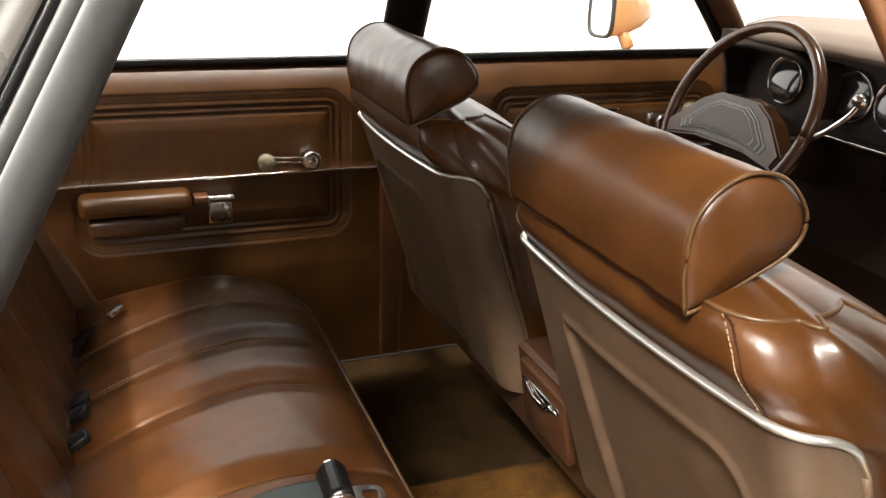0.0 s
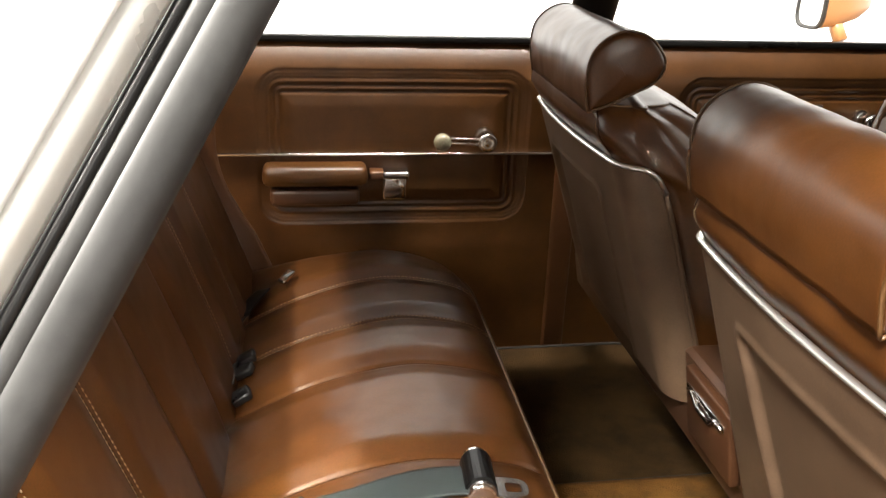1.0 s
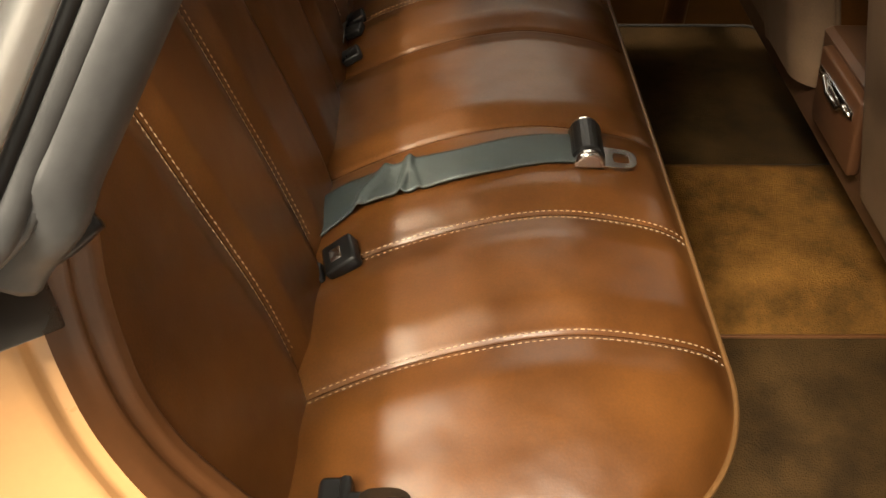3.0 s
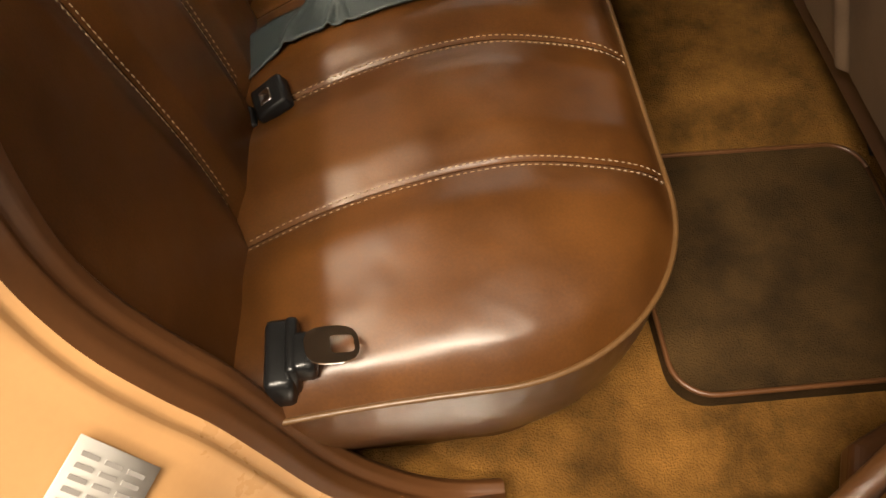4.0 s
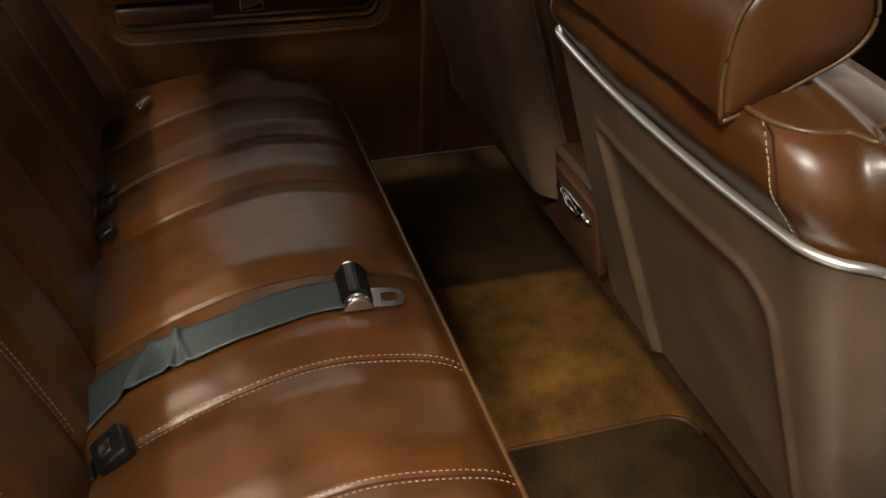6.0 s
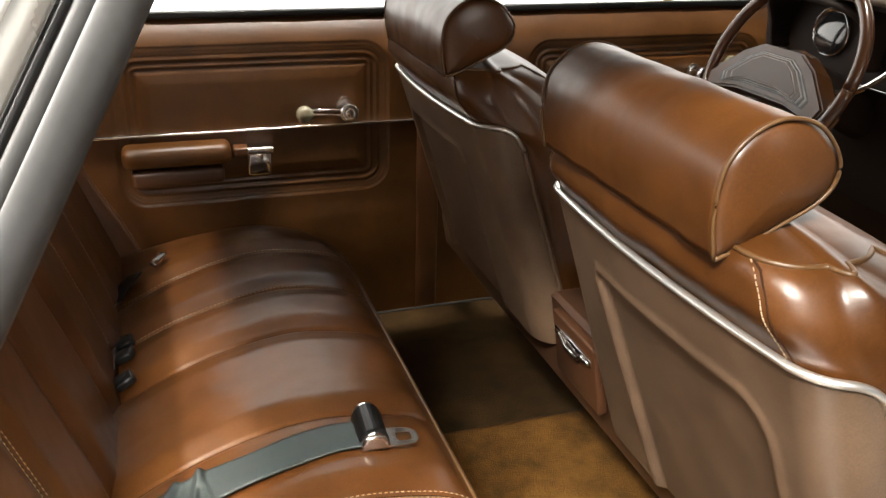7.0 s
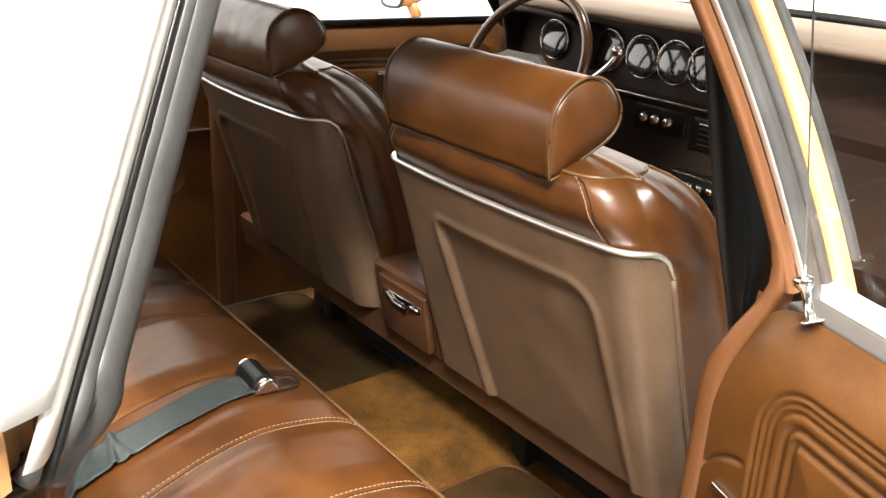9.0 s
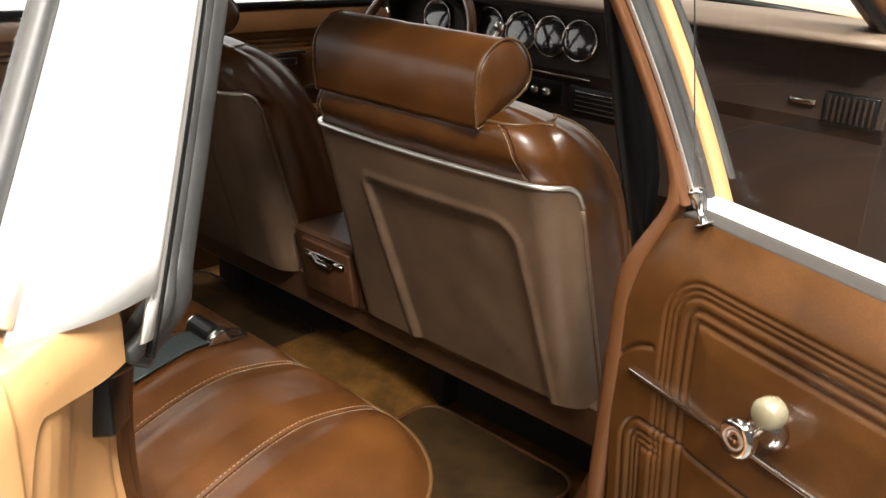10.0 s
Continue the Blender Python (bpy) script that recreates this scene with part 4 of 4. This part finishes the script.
# ---- steering wheel and column ----
wheel = thing("steering_wheel", (1.08, 1.375, 0.885), "brown steering wheel with a padded two-spoke centre", "steering wheel")
AX = Vector((-0.9, 0, 0.42)).normalized()
RI = Vector((0, -1, 0))
UP = AX.cross(RI).normalized()
WC = Vector((1.08, 1.375, 0.885))
if UP.z < 0:
    UP = -UP


def wp(a, b, c):
    return WC + RI * a + UP * b + AX * c


ring = [wp(0.178 * math.cos(2 * math.pi * k / 72), 0.178 * math.sin(2 * math.pi * k / 72), 0) for k in range(73)]
w_parts = [tube("rim", ring, 0.0115, WHEELRIM, n=16)]
HUB = [(-0.055, 0.038), (0.055, 0.038), (0.10, 0.015), (0.165, -0.045), (0.155, -0.075), (0.07, -0.06), (-0.07, -0.06), (-0.155, -0.075), (-0.165, -0.045), (-0.10, 0.015)]


def hub_plate(name, scale, c0, c1, mat, label=""):
    bm = bmesh.new()
    lo = [bm.verts.new(wp(a * scale, -0.012 + (b + 0.012) * scale, c0)) for a, b in HUB]
    hi = [bm.verts.new(wp(a * scale * 0.97, -0.012 + (b + 0.012) * scale * 0.94, c1)) for a, b in HUB]
    bm.faces.new(lo)
    f2 = bm.faces.new(hi)
    for i in range(len(HUB)):
        j = (i + 1) % len(HUB)
        bm.faces.new((lo[i], lo[j], hi[j], hi[i]))
    bmesh.ops.recalc_face_normals(bm, faces=bm.faces[:])
    bmesh.ops.bevel(bm, geom=f2.edges[:] if f2.is_valid else [], offset=0.004, segments=2, affect="EDGES")
    return part(name, bm, mat, None, label, smooth=False)


w_parts.append(hub_plate("hub_pad", 1.0, -0.03, 0.012, LEATHER, "padded brown wheel centre"))
for i, (sc, mat_) in enumerate(((0.80, BLACK), (0.765, STICKER), (0.735, BLACK), (0.70, STICKER), (0.67, CONSOLE), (0.60, STICKER), (0.575, LEATHER_DARK))):
    w_parts.append(hub_plate("hub_line", sc, 0.010, 0.0125 + i * 0.0009, mat_))
adopt(wheel, w_parts)
col = thing("steering_column", (1.2, 1.375, 0.8), "dark brown steering column with chrome gear lever", "steering column")
adopt(col, [tube("column", [WC - AX * 0.02, WC - AX * 0.10, WC - AX * 0.25], 0.045, DASH, n=20), tube("collar", [WC - AX * 0.035, WC - AX * 0.06], 0.05, TRIM, n=20),
            tube("gear_lever", [WC - AX * 0.08 + RI * 0.04, WC - AX * 0.06 + RI * 0.13 + UP * 0.01, WC - AX * 0.05 + RI * 0.19 + UP * 0.06, WC - AX * 0.045 + RI * 0.205 + UP * 0.085], 0.005, CHROME, samples=16),
            lathe("lever_knob", [(0.004, 0), (0.012, 0.004), (0.0155, 0.013), (0.012, 0.022), (0.003, 0.026)], axis_pose(WC - AX * 0.045 + RI * 0.205 + UP * 0.08, UP), CHROME),
            lathe("ignition_lock", [(0.018, 0), (0.018, 0.018), (0.012, 0.024), (0.01, 0.04), (0.002, 0.042)], axis_pose(WC - AX * 0.05 + RI * 0.045 - UP * 0.01, RI), CHROME)])

# ---- outside mirror ----
mir = thing("door_mirror", (1.19, 1.93, BELT), "gold-orange bullet door mirror with chrome rim", "mirror")
mm = axis_pose((1.135, 1.965, 1.012), (-0.985, -0.17, 0.0))
def squared(ob, m):
    """Turn a round section into a rounded square and put it in place."""
    for v in ob.data.vertices:
        g = math.atan2(v.co.y, v.co.x)
        k = (abs(math.cos(g)) ** 4 + abs(math.sin(g)) ** 4) ** -0.25
        v.co = m @ Vector((v.co.x * k, v.co.y * k, v.co.z))
    return ob


mm = mm @ Matrix.Diagonal((0.84, 1.14, 1.25, 1))
ident = Matrix.Identity(4)
shell_m = squared(lathe("mirror_shell", [(0.050, 0.0), (0.051, -0.01), (0.046, -0.05), (0.034, -0.09), (0.016, -0.12), (0.002, -0.13)], ident, PAINT, n=40), mm)
rim_m = squared(lathe("mirror_rim", [(0.047, -0.002), (0.053, -0.002), (0.053, 0.006), (0.047, 0.006), (0.046, 0.0)], ident, RUBBER, n=40), mm)
face_m = squared(lathe("mirror_glass", [(0.0465, 0.001), (0.046, 0.003)], ident, CHROME, n=40), mm)
face_m.data.shade_flat()
stalk = tube("mirror_stalk", [(1.19, 1.965, 0.978), (1.20, 1.935, 0.93)], 0.016, PAINT)
adopt(mir, [shell_m, rim_m, face_m, stalk])

# ---- floor mats ----


def floor_mat(x0, x1, y0, y1, lift, label, edging):
    root = thing("floor_mat", ((x0 + x1) / 2, (y0 + y1) / 2, FLOOR), label, "floor mat", "floor mats")
    r = 0.045
    edge = []
    for cx, cyy, g0 in ((x1 - r, y1 - r, 0), (x0 + r, y1 - r, 90), (x0 + r, y0 + r, 180), (x1 - r, y0 + r, 270)):
        for k in range(8):
            g = radians(g0 + 90 * k / 7)
            edge.append((cx + r * math.cos(g), cyy + r * math.sin(g)))
    top = lambda x, y: FLOOR + lift + 0.004 * noise.noise((x * 8, y * 8, 2.0))
    bm = bmesh.new()
    hi = [bm.verts.new((x, y, top(x, y))) for x, y in edge]
    lo = [bm.verts.new((x, y, FLOOR + 0.002)) for x, y in edge]
    f = bm.faces.new(hi)
    for i in range(len(edge)):
        bm.faces.new((lo[i], lo[(i + 1) % len(edge)], hi[(i + 1) % len(edge)], hi[i]))
    pile = part("carpet_top", bm, MAT, smooth=False)
    pts = [(x, y, top(x, y) + 0.001) for x, y in edge]
    bind = tube("binding", pts + pts[:1], 0.0032, edging, label="bound edge")
    adopt(root, [pile, bind])
    return root


floor_mat(0.335, 0.668, 0.53, 0.878, 0.03, "dark brown carpet mat with bound edge on the footwell", TRIM)
# Mat widened over lit carpet, edging near-black: the footwell's shade put into colour.
floor_mat(0.29, 0.72, 1.270, 1.745, 0.012, "dark brown carpet mat, widened to darken the shaded far footwell", DARK)

# ---- rear seat belts ----


def lay(path, width, name, mat, parts, lift=0.004, wob=0.0):
    P = smooth_path(path, 120)

    def f(u, v):
        i = min(119, int(round(u * 119)))
        p = P[i]
        d = (P[min(119, i + 1)] - P[max(0, i - 1)])
        n = Vector((-d.y, d.x, 0)).normalized()
        q = p + n * width * (v - 0.5)
        return q.x, q.y, bench_z(q.x, q.y) + lift + p.z + wob * (0.35 * math.sin(u * 21 + v * 3) + 1.5 * math.exp(-((u - 0.30 - 0.12 * v) / 0.020) ** 2) + 1.2 * math.exp(-((u - 0.46 - 0.05 * v) / 0.014) ** 2) + 0.9 * math.exp(-((u - 0.53 + 0.03 * v) / 0.012) ** 2)) * max(0.0, 1 - abs(u - 0.42) * 1.8)
    parts.append(grid(name, f, 120, 13, mat, solid=0.002))


belt = thing("lap_belt", (0.1, 0.86, 0.60), "teal-grey lap belt with black buckle lying on the seat", "seat belt", "rear lap belts")
bp = []
lay([(-0.145, 0.815, -0.020), (-0.115, 0.832, -0.002), (-0.07, 0.858, 0.003), (-0.023, 0.866, 0.002), (0.02, 0.869, 0.001), (0.075, 0.873, 0.002), (0.13, 0.881, 0.001), (0.19, 0.887, 0.002)], 0.051, "webbing", WEBBING, bp, wob=0.0055)
bz = bench_z(0.192, 0.887)
def half_round(r):
    return [(r * math.cos(math.pi * k / 14), r * 1.15 * math.sin(math.pi * k / 14)) for k in range(15)]


bm_pose = pose(0.192, 0.889, bz + 0.003, 0, 0, -3)
cover_b = prism("buckle", half_round(0.0185), "y", -0.024, 0.032, BLACK, bevel=0.003, m=bm_pose)
end_c = prism("buckle_end", half_round(0.0175), "y", -0.035, -0.023, CHROME, bevel=0.004, seg=3, m=bm_pose)
end_d = prism("buckle_end", half_round(0.0170), "y", 0.031, 0.036, CHROME, bevel=0.001, m=bm_pose)


def tongue(name, m, length=0.05, width=0.034):
    """A flat metal tongue with a slot."""
    n = 28
    out, inn = [], []
    for k in range(n):
        g = 2 * math.pi * k / n
        c, s = math.cos(g), math.sin(g)
        out.append((length / 2 * math.copysign(abs(c) ** 0.7, c), width / 2 * math.copysign(abs(s) ** 0.7, s)))
        inn.append((0.008 + 0.009 * math.copysign(abs(c) ** 0.4, c), 0.008 * math.copysign(abs(s) ** 0.4, s)))
    verts = [m @ Vector((x, y, z)) for z in (0.0, 0.002) for ringp in (out, inn) for x, y in ringp]
    faces = []
    for i in range(n):
        j = (i + 1) % n
        faces += [(2 * n + i, 2 * n + j, 3 * n + j, 3 * n + i), (i, n + i, n + j, j), (i, j, 2 * n + j, 2 * n + i), (n + i, 3 * n + i, 3 * n + j, n + j)]
    return raw(name, verts, faces, CHROME, smooth=False)


bp += [cover_b, end_c, end_d, tongue("tongue", pose(0.220, 0.876, bench_z(0.220, 0.876) + 0.005, 0, 5, -4))]
adopt(belt, bp)

bk = thing("belt_buckle", (-0.05, 0.75, 0.60), "black push-button belt buckle beside the backrest", "belt buckle", "belt buckles")
m2 = pose(-0.066, 0.770, bench_z(-0.07, 0.77) + 0.016, 4, -34, 10) @ Matrix.Diagonal((1.0, 0.9, 0.9, 1))
adopt(bk, [rbox("case", (-0.024, 0.014), (-0.021, 0.021), (-0.010, 0.009), 0.004, BLACK, m=m2), rbox("button", (-0.014, 0.000), (-0.009, 0.009), (0.008, 0.0105), 0.0015, CHROME, m=m2, label="chrome push button"), rbox("stem", (-0.08, -0.03), (-0.018, 0.012), (-0.008, 0.004), 0.003, BLACK, m=m2)])

lt = thing("lap_belt", (-0.03, 0.47, 0.60), "black belt retractor with a chrome tongue beside the backrest", "seat belt", "rear lap belts")
lz = bench_z(-0.03, 0.48)
l_parts = [rbox("housing", (-0.068, -0.044), (0.444, 0.506), (lz - 0.03, lz + 0.008), 0.006, BLACK), rbox("guide", (-0.046, -0.026), (0.452, 0.486), (lz - 0.004, lz + 0.020), 0.005, BLACK),
           rbox("cheek", (-0.050, -0.040), (0.450, 0.500), (lz - 0.02, lz + 0.020), 0.004, BLACK),
           tongue("tongue", pose(-0.014, 0.469, lz + 0.021, 0, 10, 6), 0.042, 0.033)]
adopt(lt, l_parts)

fb = thing("lap_belt", (-0.06, 1.3, 0.58), "black folded lap belts tucked in the seat crease", "seat belt", "rear lap belts")
f_parts = []
lay([(-0.112, 1.20, 0.010), (-0.112, 1.30, 0.010), (-0.108, 1.42, 0.010), (-0.07, 1.49, 0.008)], 0.028, "webbing", BLACK, f_parts)
for yy, turn in ((1.172, 12), (1.235, -8), (1.285, 6)):
    f_parts.append(rbox("buckle", (-0.016, 0.012), (-0.013, 0.013), (-0.006, 0.006), 0.003, BLACK, m=pose(-0.084, yy, bench_z(-0.084, yy) + 0.008, 0, -28, turn)))
f_parts += [rbox("chrome_end", (-0.016, 0.016), (-0.008, 0.008), (-0.004, 0.004), 0.003, CHROME, m=pose(-0.030, 1.500, bench_z(-0.02, 1.50) + 0.010, 0, -20, 50))]
adopt(fb, f_parts)

# ---- pieces that belong to a part ----
BELONGS = {"headrest_piping": "headrest", "headrest_post": "headrest", "handle": "ashtray", "handle_plate": "ashtray", "print_bar": "paper", "vent_slat": "vent_frame", "radio_bar": "radio",
           "gauge_dial": "gauge_ring", "hub_line": "hub_pad", "buckle_end": "buckle", "button": "case", "crank_arm": "crank_hub", "crank_knob": "crank_hub", "rib": "plate",
           "lever_knob": "gear_lever", "mirror_glass": "mirror_rim", "chrome_trim": "back_shell", "shell_edge": "back_shell", "trim_line": "ash_panel", "switch": "ash_panel", "edge_cord": "webbing",
           "control_knob": "control_panel", "back_seam": "backrest", "cheek": "housing", "handle_cup": "door_handle"}


def middle(ob):
    return sum((v.co for v in ob.data.vertices), Vector()) / len(ob.data.vertices)


for root in [o for o in scene.objects if o.type == "EMPTY"]:
    kids = list(root.children)
    for kid in kids:
        owner = BELONGS.get(kid.name.split(".")[0])
        hosts = [k for k in kids if k.name.split(".")[0] == owner]
        if hosts:
            host = min(hosts, key=lambda h: (middle(h) - middle(kid)).length)
            kid.parent = host
            kid.matrix_parent_inverse = Matrix.Identity(4)
